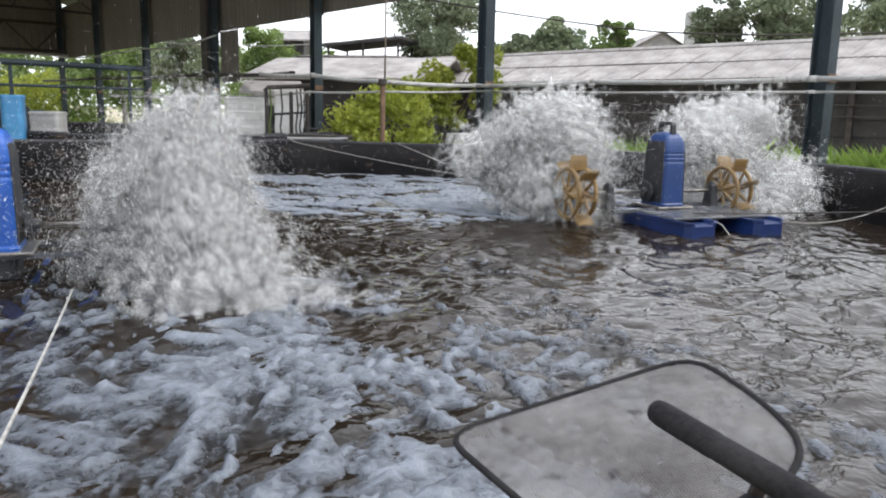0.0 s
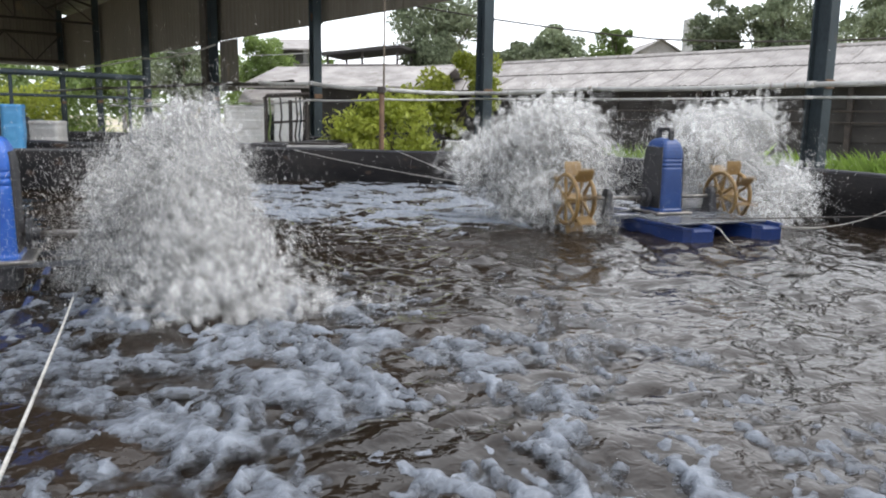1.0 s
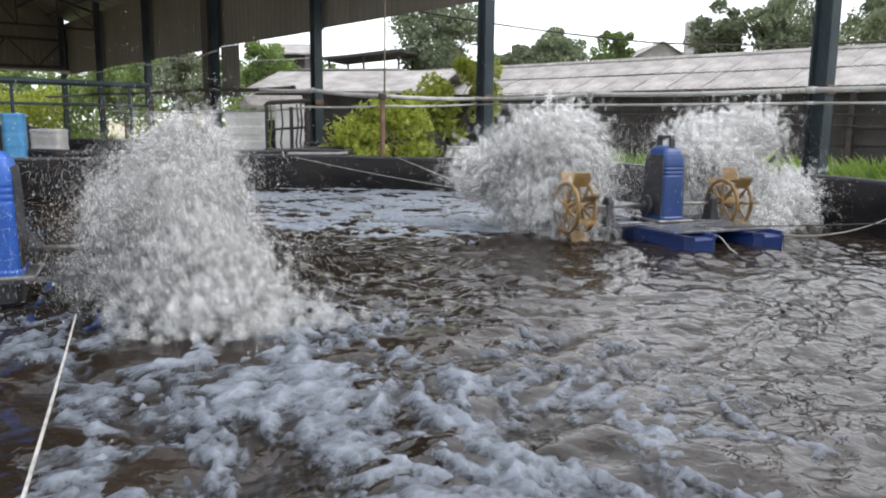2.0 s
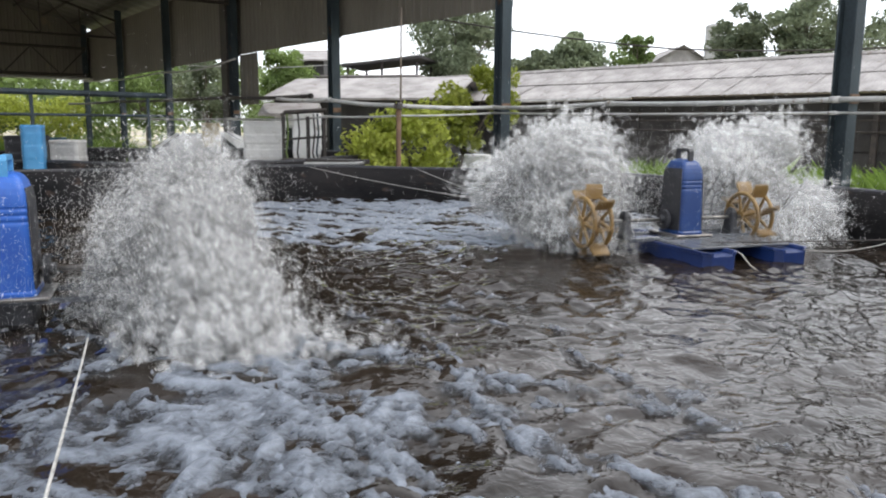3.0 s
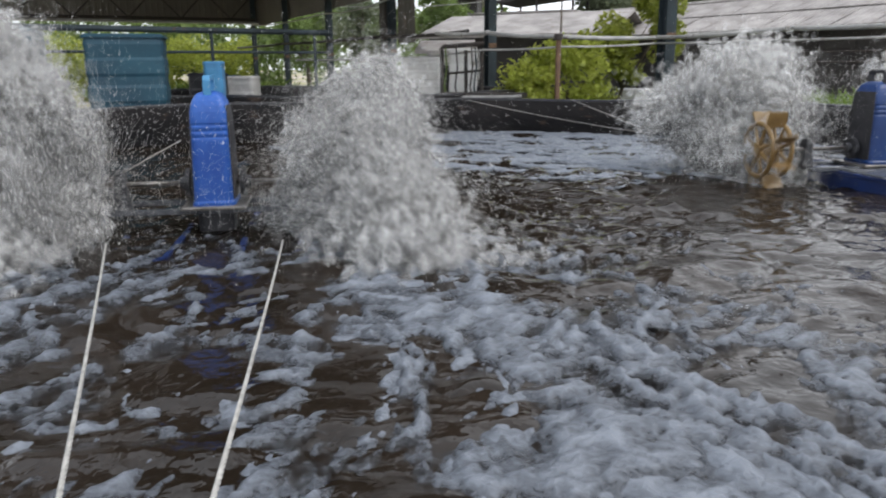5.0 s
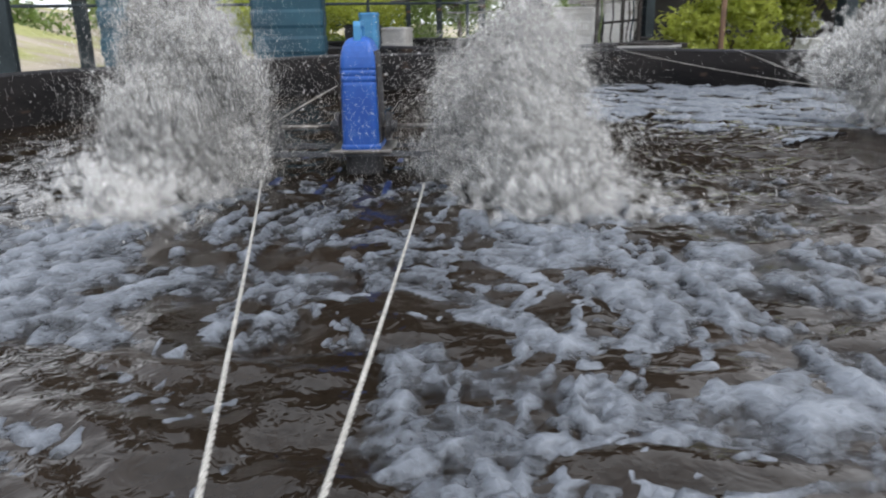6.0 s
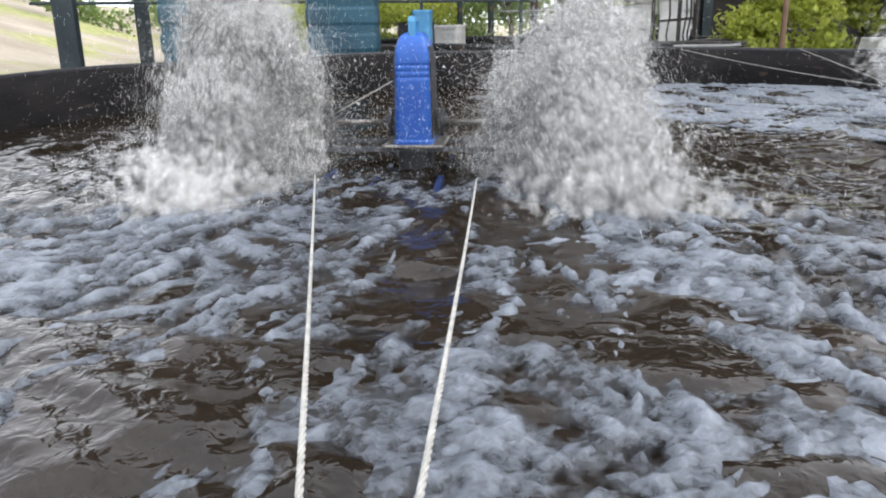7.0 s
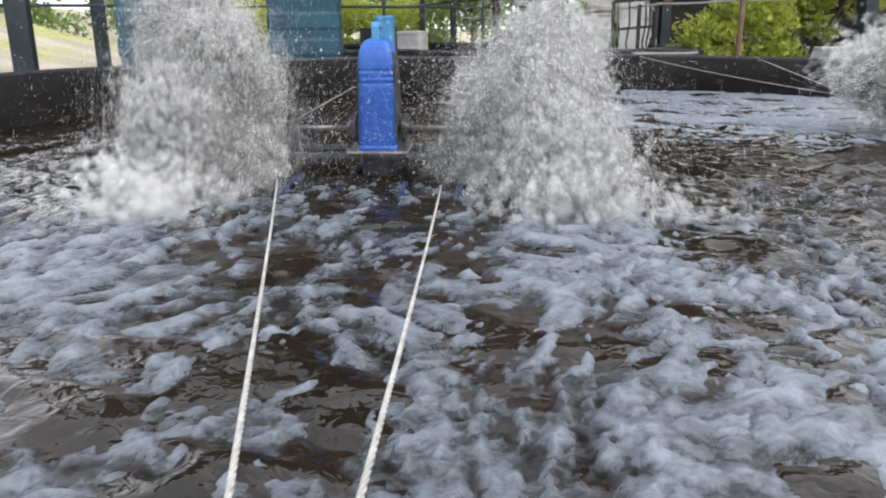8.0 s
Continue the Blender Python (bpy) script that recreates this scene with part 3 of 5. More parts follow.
def make_aerator(x, y, turn, front, sink, drop, offset, grip, shell, tall, label):
    t = thing("paddlewheel_aerator", pose(x, y, drop, 0, 0, turn), label, "aerator", "aerators")
    for sx in (-1, 1):
        # boat-shaped float
        rings = []
        for v, half, zb, zt in ((-front, 0.10, 0.02, 0.17), (0.05 - front, 0.145, -0.06, 0.175), (0.3 - front, 0.155, -0.13, 0.175), (0.0, 0.155, -0.14, 0.17), (0.5, 0.15, -0.13, 0.17), (0.6, 0.11, -0.04, 0.165)):
            rings.append([(offset + sx * 0.33 + a * half, v, z - sink) for a, z in ((-0.8, zb), (0.8, zb), (1, zb + 0.04), (1.0, zt - 0.025), (1.1, zt - 0.02), (1.1, zt), (0.9, zt), (0.82, zt - 0.03), (-0.82, zt - 0.03), (-0.9, zt), (-1.1, zt), (-1.1, zt - 0.02), (-1.0, zt - 0.025), (-1, zb + 0.04))])
        part("float", Shape().loft(rings), FLOATBLUE, t, "dark blue moulded plastic float")
        part("bearing_block", Shape().loft([[(sx * 0.53 + px * k, py * k, z) for px, py in rounded(0.07, 0.12, 0.02)] for z, k in ((0.17, 1.3), (0.25, 1.0), (0.36, 0.85), (0.4, 0.5))]), COVERDARK, t, "dark bearing block")
        part("axle", Shape().tube([(sx * 0.1, 0, AXLE_Z), (sx * (WHEEL_X if sx > 0 else WHEEL_LEFT), 0, AXLE_Z)], 0.014, 8), AXLE, t, "wet steel axle", smooth=True)
        part("coupling", Shape().tube([(sx * 0.14, 0, AXLE_Z), (sx * 0.165, 0, AXLE_Z), (sx * 0.165, 0, AXLE_Z), (sx * 0.20, 0, AXLE_Z)], [0.085, 0.085, 0.04, 0.035], 14), COVERDARK, t, "round dark rubber coupling")
    for v in (-0.16, 0.16):
        part("crossbar", Shape().box((0, v, 0.182), (1.18, 0.045, 0.028), 0, 0.006), WETDECK, t, "flat steel crossbar")
    part("platform", Shape().box((0, -0.02, 0.2), (0.36, 0.4, 0.02), 0, 0.006), AXLE, t)
    if sink < 0.1:
        part("deck", Shape().box((offset - 0.02, -0.36, 0.178), (0.92, 0.62, 0.02), 0, 0.006), WETDECK, t, "wet grey deck board")
    part("gearbox", Shape().loft([[(px * k, py * k - 0.02, z) for px, py in rounded(0.2, 0.26, 0.05)] for z, k in ((0.02, 0.7), (0.06, 1), (0.19, 1))]), COVERDARK, t, "dark gearbox under the platform")
    # motor cover: tapered, shouldered, ribbed near the top
    prof = [(0.205, 1.10), (0.225, 1.10), (0.235, 1.04), (0.40, 1.01), (0.55, 0.98)]
    for k in range(3):
        z = 0.56 + 0.032 * k
        prof += [(z, 0.97), (z + 0.006, 0.945), (z + 0.014, 0.945), (z + 0.02, 0.97)]
    prof += [(0.665, 0.965), (0.70, 0.94), (0.73, 0.885), (0.757, 0.80), (0.78, 0.68), (0.796, 0.51), (0.803, 0.3)]
    cover = part("motor_cover", Shape().loft([[(px * k, py * k - 0.02, z) for px, py in rounded(0.215, 0.30, 0.04)] for z, k in prof]), shell, t, "ribbed blue plastic motor cover", smooth=False)
    # dark plates over both sides of the cover
    for sx in (-1, 1):
        part("dark_side_plate", Shape().loft([[(sx * (0.1075 * k + o), py * k * 0.99 - 0.02, z) for py in (-0.13, -0.06, 0.06, 0.13)] + [(sx * (0.1075 * k - 0.004), py * k * 0.99 - 0.02, z) for py in (0.13, 0.06, -0.06, -0.13)] for z, k, o in ((0.24, 1.04, 0), (0.55, 0.985, 0), (0.665, 0.965, 0), (0.73, 0.885, 0)) for o in (0.004,)]), COVERDARK, cover, "dark plate over one side of the motor cover")
    cover.scale.z, cover.location.z = tall, 0.205 * (1 - tall)
    path = [(-0.115, 0.76), (-0.115, 0.86), (-0.10, 0.885), (0.06, 0.885), (0.075, 0.86), (0.075, 0.76)]
    inner = [(-0.09, 0.76), (-0.09, 0.848), (-0.082, 0.86), (0.042, 0.86), (0.05, 0.848), (0.05, 0.76)]
    part("handle", Shape().loft([[(sx * w, v, z), (-sx * w, v, z), (-sx * w, v2, z2), (sx * w, v2, z2)] for (v, z), (v2, z2) in zip(path, inner) for sx, w in ((1, 0.02),)]), grip, cover, "moulded carrying handle")
    return t, make_wheel(t, -WHEEL_LEFT), make_wheel(t, WHEEL_X)


A_NEAR = (-1.57, 3.27, 25)
A_FAR = (2.52, 6.06, 24)
# Handle colours carry the light: near one pale with skylight, far one shadowed.
near_aerator, near_wheel_a, near_wheel_b = make_aerator(*A_NEAR, 0.76, 0.12, -0.045, 0.0, SKYBLUE, BLUE, 1.06, "blue floating paddlewheel aerator throwing water towards the tank edge")
far_aerator, far_wheel_a, far_wheel_b = make_aerator(*A_FAR, 0.84, 0.0, -0.045, 0.12, COVERDARK, BLUE_SHADED, 1.04, "blue floating paddlewheel aerator with ochre wheels, facing sideways")


# ---- spray ----
def droplet_mesh(seed, count, sigma, size, stretch):
    """A loose cloud of many small water drops, denser in the middle."""
    rng = np.random.RandomState(seed)
    c = rng.normal(size=(count, 3)) * sigma
    far = rng.rand(count) < 0.12
    c[far] *= 1.9
    r = size * np.exp(rng.normal(size=count) * 0.45)
    r[far] *= 0.85
    a = rng.rand(count) * 6.28
    v = np.empty((count, 4, 3))
    for k in range(3):
        v[:, k, 0] = np.cos(a + 2.094 * k) * r
        v[:, k, 1] = np.sin(a + 2.094 * k) * r
        v[:, k, 2] = -r * stretch * (0.5 + 0.5 * (k == 1))
    v[:, 3] = np.stack([rng.normal(size=count) * 0.4 * r, rng.normal(size=count) * 0.4 * r, r * stretch], 1)
    v += c[:, None, :]
    f0 = np.array([[0, 1, 3], [1, 2, 3], [2, 0, 3], [0, 2, 1]])
    f = (np.arange(count)[:, None, None] * 4 + f0[None]).reshape(-1, 3)
    return array_mesh("droplets", v.reshape(-1, 3), f, SPRAY)


def mist_mesh(seed, count, sigma, size, material):
    """Small overlapping puffs of mist."""
    rng = np.random.RandomState(seed)
    bv = np.array([(1, 0, 0), (0, 1, 0), (-1, 0, 0), (0, -1, 0), (0, 0, 1), (0, 0, -1)], float)
    bf = np.array([(i, (i + 1) % 4, 4) for i in range(4)] + [((i + 1) % 4, i, 5) for i in range(4)])
    c = rng.normal(size=(count, 3)) * np.array(sigma) * 0.72
    far = np.linalg.norm(c / np.array(sigma), axis=1)
    r = size * np.exp(rng.normal(size=count) * 0.35) / (0.6 + 0.75 * far ** 1.6)
    v = c[:, None] + bv[None] * (r[:, None, None] * rng.uniform(0.75, 1.3, size=(count, 1, 3)))
    f = (np.arange(count)[:, None, None] * len(bv) + bf[None]).reshape(-1, 3)
    return array_mesh("mist", v.reshape(-1, 3), f, material)


SPRAYS = []


def make_spray(aer, wx, throw, height, reach, drift, meshes, mists, count, seed, label, loose=0.22, lowest=0.45, back=0.0):
    """Clusters of drops that fly up from a wheel, fall in front of it and are drawn back under the surface."""
    m = pose(aer[0], aer[1], 0, 0, 0, aer[2]) @ pose(wx, back, 0)
    t = thing("water_spray", m, label, "spray", kind="stuff")
    rng = random.Random(seed)
    for k in range(count):
        o = part("droplets", meshes[k % len(meshes)], SPRAY, t)
        o["kind"] = "stuff"
        part("mist", mists[k % len(mists)], None, o)["kind"] = "stuff"
        SPRAYS.append((o, (k + 0.5 * rng.random()) / count, throw, height * (lowest + (1.05 - lowest) * (k * 0.618 % 1)), reach * (0.55 + 0.6 * (k * 0.414 % 1)), drift + rng.uniform(-loose, loose), rng.uniform(-0.12, 0.12), rng.uniform(0, 360)))
    return t


NEAR_DROPS = [droplet_mesh(70 + i, 4200, (0.18, 0.18, 0.19), 0.0011, 1.6) for i in range(4)]
FAR_DROPS = [droplet_mesh(80 + i, 2600, (0.26, 0.28, 0.19), 0.0014, 1.5) for i in range(4)]
NEAR_MIST = [mist_mesh(170 + i, 1300, (0.21, 0.21, 0.22), 0.030, MIST) for i in range(4)]
FAR_MIST = [mist_mesh(180 + i, 900, (0.31, 0.33, 0.23), 0.046, MIST_THIN) for i in range(4)]
make_spray(A_NEAR, -0.87, -1, 1.0, 0.9, -0.05, NEAR_DROPS, NEAR_MIST, 22, 1, "tall grey-white plume of spray thrown up by a paddle wheel", 0.11)
make_spray(A_NEAR, 0.62, -1, 0.78, 1.15, 0.40, NEAR_DROPS, NEAR_MIST, 22, 2, "tall grey-white plume of spray leaning outwards from a paddle wheel", 0.11)
make_spray(A_FAR, -0.66, 1, 0.96, 1.05, -0.20, FAR_DROPS, FAR_MIST, 18, 3, "wide fan of white spray thrown back from an ochre wheel", 0.45, 0.3, 0.22)
make_spray(A_FAR, 0.76, 1, 1.0, 1.4, 0.85, FAR_DROPS, FAR_MIST, 18, 4, "wide fan of white spray behind the floating aerator", 0.5, 0.3, 0.22)
make_spray(A_FAR, 1.15, 1, 0.36, 1.0, 0.9, FAR_DROPS, FAR_MIST, 7, 9, "low mist drifting over the water beside the aerator", 0.5, 0.4)
# low spray where the plumes fall back
make_spray(A_NEAR, 0.85, -1, 0.26, 1.5, 0.40, FAR_DROPS, FAR_MIST, 4, 7, "low mist of spray over the foam", 0.35, 0.4)
make_spray(A_NEAR, -0.95, -1, 0.26, 1.3, 0.0, FAR_DROPS, FAR_MIST, 4, 8, "low mist of spray over the foam", 0.2, 0.4)


WIDE_DROPS = [droplet_mesh(90 + i, 3000, (0.55, 0.28, 0.24), 0.0014, 1.3) for i in range(2)]
SPLASHES = []
for aer, side, up, seed in ((A_NEAR, -1, 0.42, 5), (A_FAR, 1, 0.5, 6)):
    t = thing("splash", pose(aer[0], aer[1], 0, 0, 0, aer[2]), "loose drops flying about the aerator", "spray", kind="stuff")
    for k in range(4):
        o = part("droplets", WIDE_DROPS[k % 2], SPRAY, t)
        o["kind"] = "stuff"
        SPLASHES.append((o, k / 4, side * 0.35, up, (-0.75, 0.75, -0.2, 0.3)[k], 180 * (k // 2)))


# ---- foam ----
FOAMS = []


def foam_mesh(seed, m, length, width, jet, amp, cut, spread, material, res=0.021):
    """Lumpy foam: rounded billows in streaks along two jets; the rest lies under water. y runs down the jet."""
    nu, nv = int(length / res), int(width / res)
    y, x = np.meshgrid(np.linspace(0, length, nu), np.linspace(-width / 2, width / 2, nv), indexing="ij")
    wx = x + 0.22 * gradient_noise(x * 1.6, y * 1.1, seed + 5)
    wy = y + 0.22 * gradient_noise(x * 1.6 + 3, y * 1.1 + 8, seed + 6)
    fan = wx / (1 + 0.20 * y)
    net_a = 1 - 2.3 * np.abs(gradient_noise(fan * 2.9, wy * 1.05, seed))
    net_b = 1 - 2.2 * np.abs(gradient_noise(wx * 7.0, wy * 3.2, seed + 1))
    puff = np.abs(gradient_noise(wx * 11, wy * 8.5, seed + 2)) + 0.6 * np.abs(gradient_noise(wx * 23, wy * 18, seed + 3)) + 0.25 * gradient_noise(x * 44, y * 36, seed + 4)
    mask = sum(np.exp(-((x - c * (1 + 0.22 * y)) / (0.42 + 0.26 * y)) ** 2) for c in (-jet, jet)) + 0.5 * np.exp(-(y - 0.7) ** 2 / 0.3) * np.exp(-(x / 0.6) ** 2)
    mask = np.clip(mask, 0, 1.1) + 0.22 * smooth01(y / 1.5)
    mask *= smooth01(y / 0.2) * (1.1 - 0.3 * y / length)
    edge = smooth01((width / 2 - np.abs(x)) / 0.7) * smooth01((length - y) / 0.5)
    h = amp * (0.72 * net_a + 0.50 * net_b + 0.72 * puff - cut + spread * mask - 1.6 * (1 - edge))
    h = np.where(h > 0, 0.12 * np.tanh(h / 0.12), np.maximum(h, -0.06))
    v = np.stack([x, -y, h], axis=-1).reshape(-1, 3)
    w = np.array(m.to_3x3()) @ (v - np.array([0, 0.45, 0])).T + np.array(m.translation)[:, None]
    inside = np.hypot(w[0] - TANK[0], w[1] - TANK[1]) < TANK_R - 0.02
    v, f = keep_faces(v, grid_faces(nu, nv)[:, ::-1], (h > -0.015).ravel() & inside)
    return array_mesh("foam_layer", v, f, material)


def make_foam(aer, away, length, width, amp, cut, spread, layers, speed, seed, label, material=FOAM):
    t = thing("foam", Matrix.Identity(4), label, "foam", kind="stuff")
    t.matrix_world = pose(aer[0], aer[1], 0, 0, 0, aer[2] + (180 if away else 0))
    for k in range(layers):
        o = part("foam_layer", foam_mesh(seed + 20 * k, pose(aer[0], aer[1], 0, 0, 0, aer[2] + (180 if away else 0)), length, width, 0.85, amp, cut, spread, material), material, t)
        o["kind"] = "stuff"
        FOAMS.append((o, k / layers, speed))


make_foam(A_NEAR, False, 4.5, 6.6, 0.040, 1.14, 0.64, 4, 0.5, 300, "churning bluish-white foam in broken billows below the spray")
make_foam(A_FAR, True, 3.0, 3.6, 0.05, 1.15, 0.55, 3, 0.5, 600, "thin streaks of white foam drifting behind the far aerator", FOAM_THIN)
# Thin foam that also stands in for bright sky reflected off the far water.
make_foam((1.9, 6.9, -118), False, 5.0, 5.0, 0.032, 0.62, 0.3, 3, 0.5, 700, "thin pale foam towards the far wall, also in place of sky reflection", FOAM_THIN)


# ---- ropes ----
def make_rope(name, pts, r, label, material=ROPE, twist=True):
    """A laid rope: strands wound round its line."""
    pts = [Vector(p) for p in pts]
    s = Shape()
    if not twist:
        s.tube(pts, r, 6)
    else:
        fine = []
        for a, b in zip(pts, pts[1:]):
            n = max(int((b - a).length / 0.008), 2)
            fine += [a.lerp(b, i / n) for i in range(n)]
        fine.append(pts[-1])
        for k in range(3):
            line, run = [], 0.0
            for i, p in enumerate(fine):
                d = (fine[min(i + 1, len(fine) - 1)] - fine[max(i - 1, 0)]).normalized()
                e = d.cross(Vector((0, 0, 1))).normalized()
                g = d.cross(e)
                q = 2 * math.pi * (k / 3) + i * 0.9
                line.append(p + 0.55 * r * (e * math.cos(q) + g * math.sin(q)))
            s.tube(line, r * 0.62, 5)
    return solid(name, s, material, label, "rope", smooth=True)


ROPE_A, ROPE_B = (-1.65, 2.40, 0.10), (-0.86, 2.70, 0.09)
rope_a = make_rope("mooring_rope", sagged((0, 0, 0), (2.28, -2.82, 0.35), 0.02, 16), 0.0040, "taut white mooring rope from the aerator to the tank rim")
rope_b = make_rope("mooring_rope", sagged((0, 0, 0), (1.55, -3.12, 0.37), 0.02, 16), 0.0040, "taut white mooring rope beside its twin over the foam")
rope_a.location, rope_b.location = ROPE_A, ROPE_B
make_rope("mooring_rope", sagged((3.34, 5.48, 0.12), (4.78, 5.95, 0.46), 0.14), 0.0035, "slack pale rope from the float to the tank rim", CORD, False)
make_rope("mooring_rope", sagged((2.65, 5.50, 0.16), (4.72, 5.55, 0.24), 0.01), 0.005, "thin dark line from the aerator to the rim", DARKPIPE, False)
make_rope("rope_end", [(2.80, 5.36, 0.12), (2.83, 5.31, 0.10), (2.88, 5.26, 0.03), (2.95, 5.22, -0.02)], 0.005, "short pale rope end hanging off the float", CORD, False)
make_rope("guy_line", [(-1.68, 3.18, 0.52), (-2.0, 3.02, 0.33)], 0.004, "thin pale line tied from the motor cover", CORD, False)
make_rope("tie_line", sagged((-1.66, 9.85, 0.46), (0.89, 9.72, 0.04), 0.03), 0.004, "thin pale line along the tank wall", CORD, False)
make_rope("tie_line", sagged((-0.26, 9.99, 0.47), (0.89, 9.72, 0.04), 0.0), 0.004, "thin pale line from the rim to the water", CORD, False)


# ---- scoop net ----
NET_T = Vector((1.232, 0.097, 0.691))
NET_X, NET_Y, NET_N = Vector((-0.9386, -0.2146, -0.2698)), Vector((0.2589, -0.9555, -0.1408)), Vector((-0.2277, -0.2021, 0.9525))
NET_BASE = Matrix((NET_X, NET_Y, NET_N)).transposed()


def make_net():
    """A flat scoop net: bent rod frame, woven wire screen and a rubber grip. Lies in its x, y plane, origin at the tip."""
    t = thing("scoop_net", Matrix.Translation(NET_T) @ NET_BASE.to_4x4(), "flat scoop net of grey wire mesh with a dark rubber grip", "scoop net")
    corners = [Vector(p) for p in ((0, 0), (-0.014, 0.10), (-0.008, 0.173), (0.122, 0.25), (0.19, 0.22), (0.262, 0))]
    n = len(corners)
    line = []
    for i, c in enumerate(corners):
        a, b = corners[i - 1], corners[(i + 1) % n]
        k = 0.035
        p0, p1 = c + (a - c).normalized() * k, c + (b - c).normalized() * k
        line += [p0 * (1 - u) ** 2 + c * 2 * u * (1 - u) + p1 * u * u for u in (0, 0.25, 0.5, 0.75, 1)]
    line.append(line[0])
    part("frame", Shape().tube([(p.x, p.y, 0) for p in line], 0.0032, 8, caps=False), RUST, t, "bent rod frame wrapped in dark tape", smooth=True).data.materials[0] = GRIP
    s = Shape()

    def spans(axis, value):
        hits = []
        for a, b in zip(line, line[1:]):
            if (a[axis] - value) * (b[axis] - value) < 0:
                hits.append(a[1 - axis] + (b[1 - axis] - a[1 - axis]) * (value - a[axis]) / (b[axis] - a[axis]))
        return (min(hits), max(hits)) if len(hits) >= 2 else None

    w = 0.00062
    for axis in (0, 1):
        lo, hi = min(p[axis] for p in line), max(p[axis] for p in line)
        for q in np.arange(lo + 0.001, hi, 0.0025):
            sp = spans(axis, q)
            if sp:
                z = 0.0004 if axis else -0.0004
                e = [(sp[0], q), (sp[1], q)] if axis else [(q, sp[0]), (q, sp[1])]
                d = (0, w) if axis else (w, 0)
                vs = [(x + sx * d[0], y + sx * d[1], z + dz) for x, y in e for sx, dz in ((-1, 0), (0, 0.0006), (1, 0))]
                s.add(vs, [(0, 3, 4, 1), (1, 4, 5, 2), (0, 2, 5, 3)])
    o = part("screen", s, WIRE, t, "fine grey wire mesh, wet and dirty")
    o["kind"] = "stuff"
    a, b = Vector((0.096, 0.124, 0.046)), Vector((0.064, 0.279, 0.059))
    d = (b - a).normalized()
    part("grip", Shape().tube([a, a + d * 0.002, a + d * 0.008, a + d * 0.07, a + d * 0.072, a + d * 0.155, a + d * 0.157, b + d * 0.12], [0.0075, 0.0095, 0.0105, 0.0105, 0.0099, 0.0105, 0.0096, 0.0105], 16), GRIP, t, "dark rubber grip on the handle", smooth=True)
    part("stem", Shape().tube([a + d * 0.12, a + d * 0.11 - Vector((0, 0, 0.02)), a + d * 0.10 - Vector((0, 0, 0.046))], 0.006, 8), DARKPIPE, t)
    part("clamp", Shape().box((b.x + 0.03, b.y - 0.03, 0.022), (0.05, 0.03, 0.03), 0.4, 0.004), COVERDARK, t, "black plastic clamp")
    return t


net = make_net()


# ---- outside: buildings ----
def roof_sheet(w, l, waves=6):
    """A corrugated sheet, w wide and l long, lying along y."""
    s = Shape()
    n = waves * 4
    top = [(w * (i / n - 0.5), 0.009 * math.cos(2 * math.pi * i / 4)) for i in range(n + 1)]
    vs = [(x, y, z + dz) for dz in (0, -0.012) for y in (-l / 2, l / 2) for x, z in top]
    m = n + 1
    s.add(vs, [(i, i + 1, m + i + 1, m + i) for i in range(n)] + [(2 * m + i + 1, 2 * m + i, 3 * m + i, 3 * m + i + 1) for i in range(n)] + [(i + 1, i, 2 * m + i, 2 * m + i + 1) for i in range(n)])
    return s.mesh("roof_sheet", FIBRE)


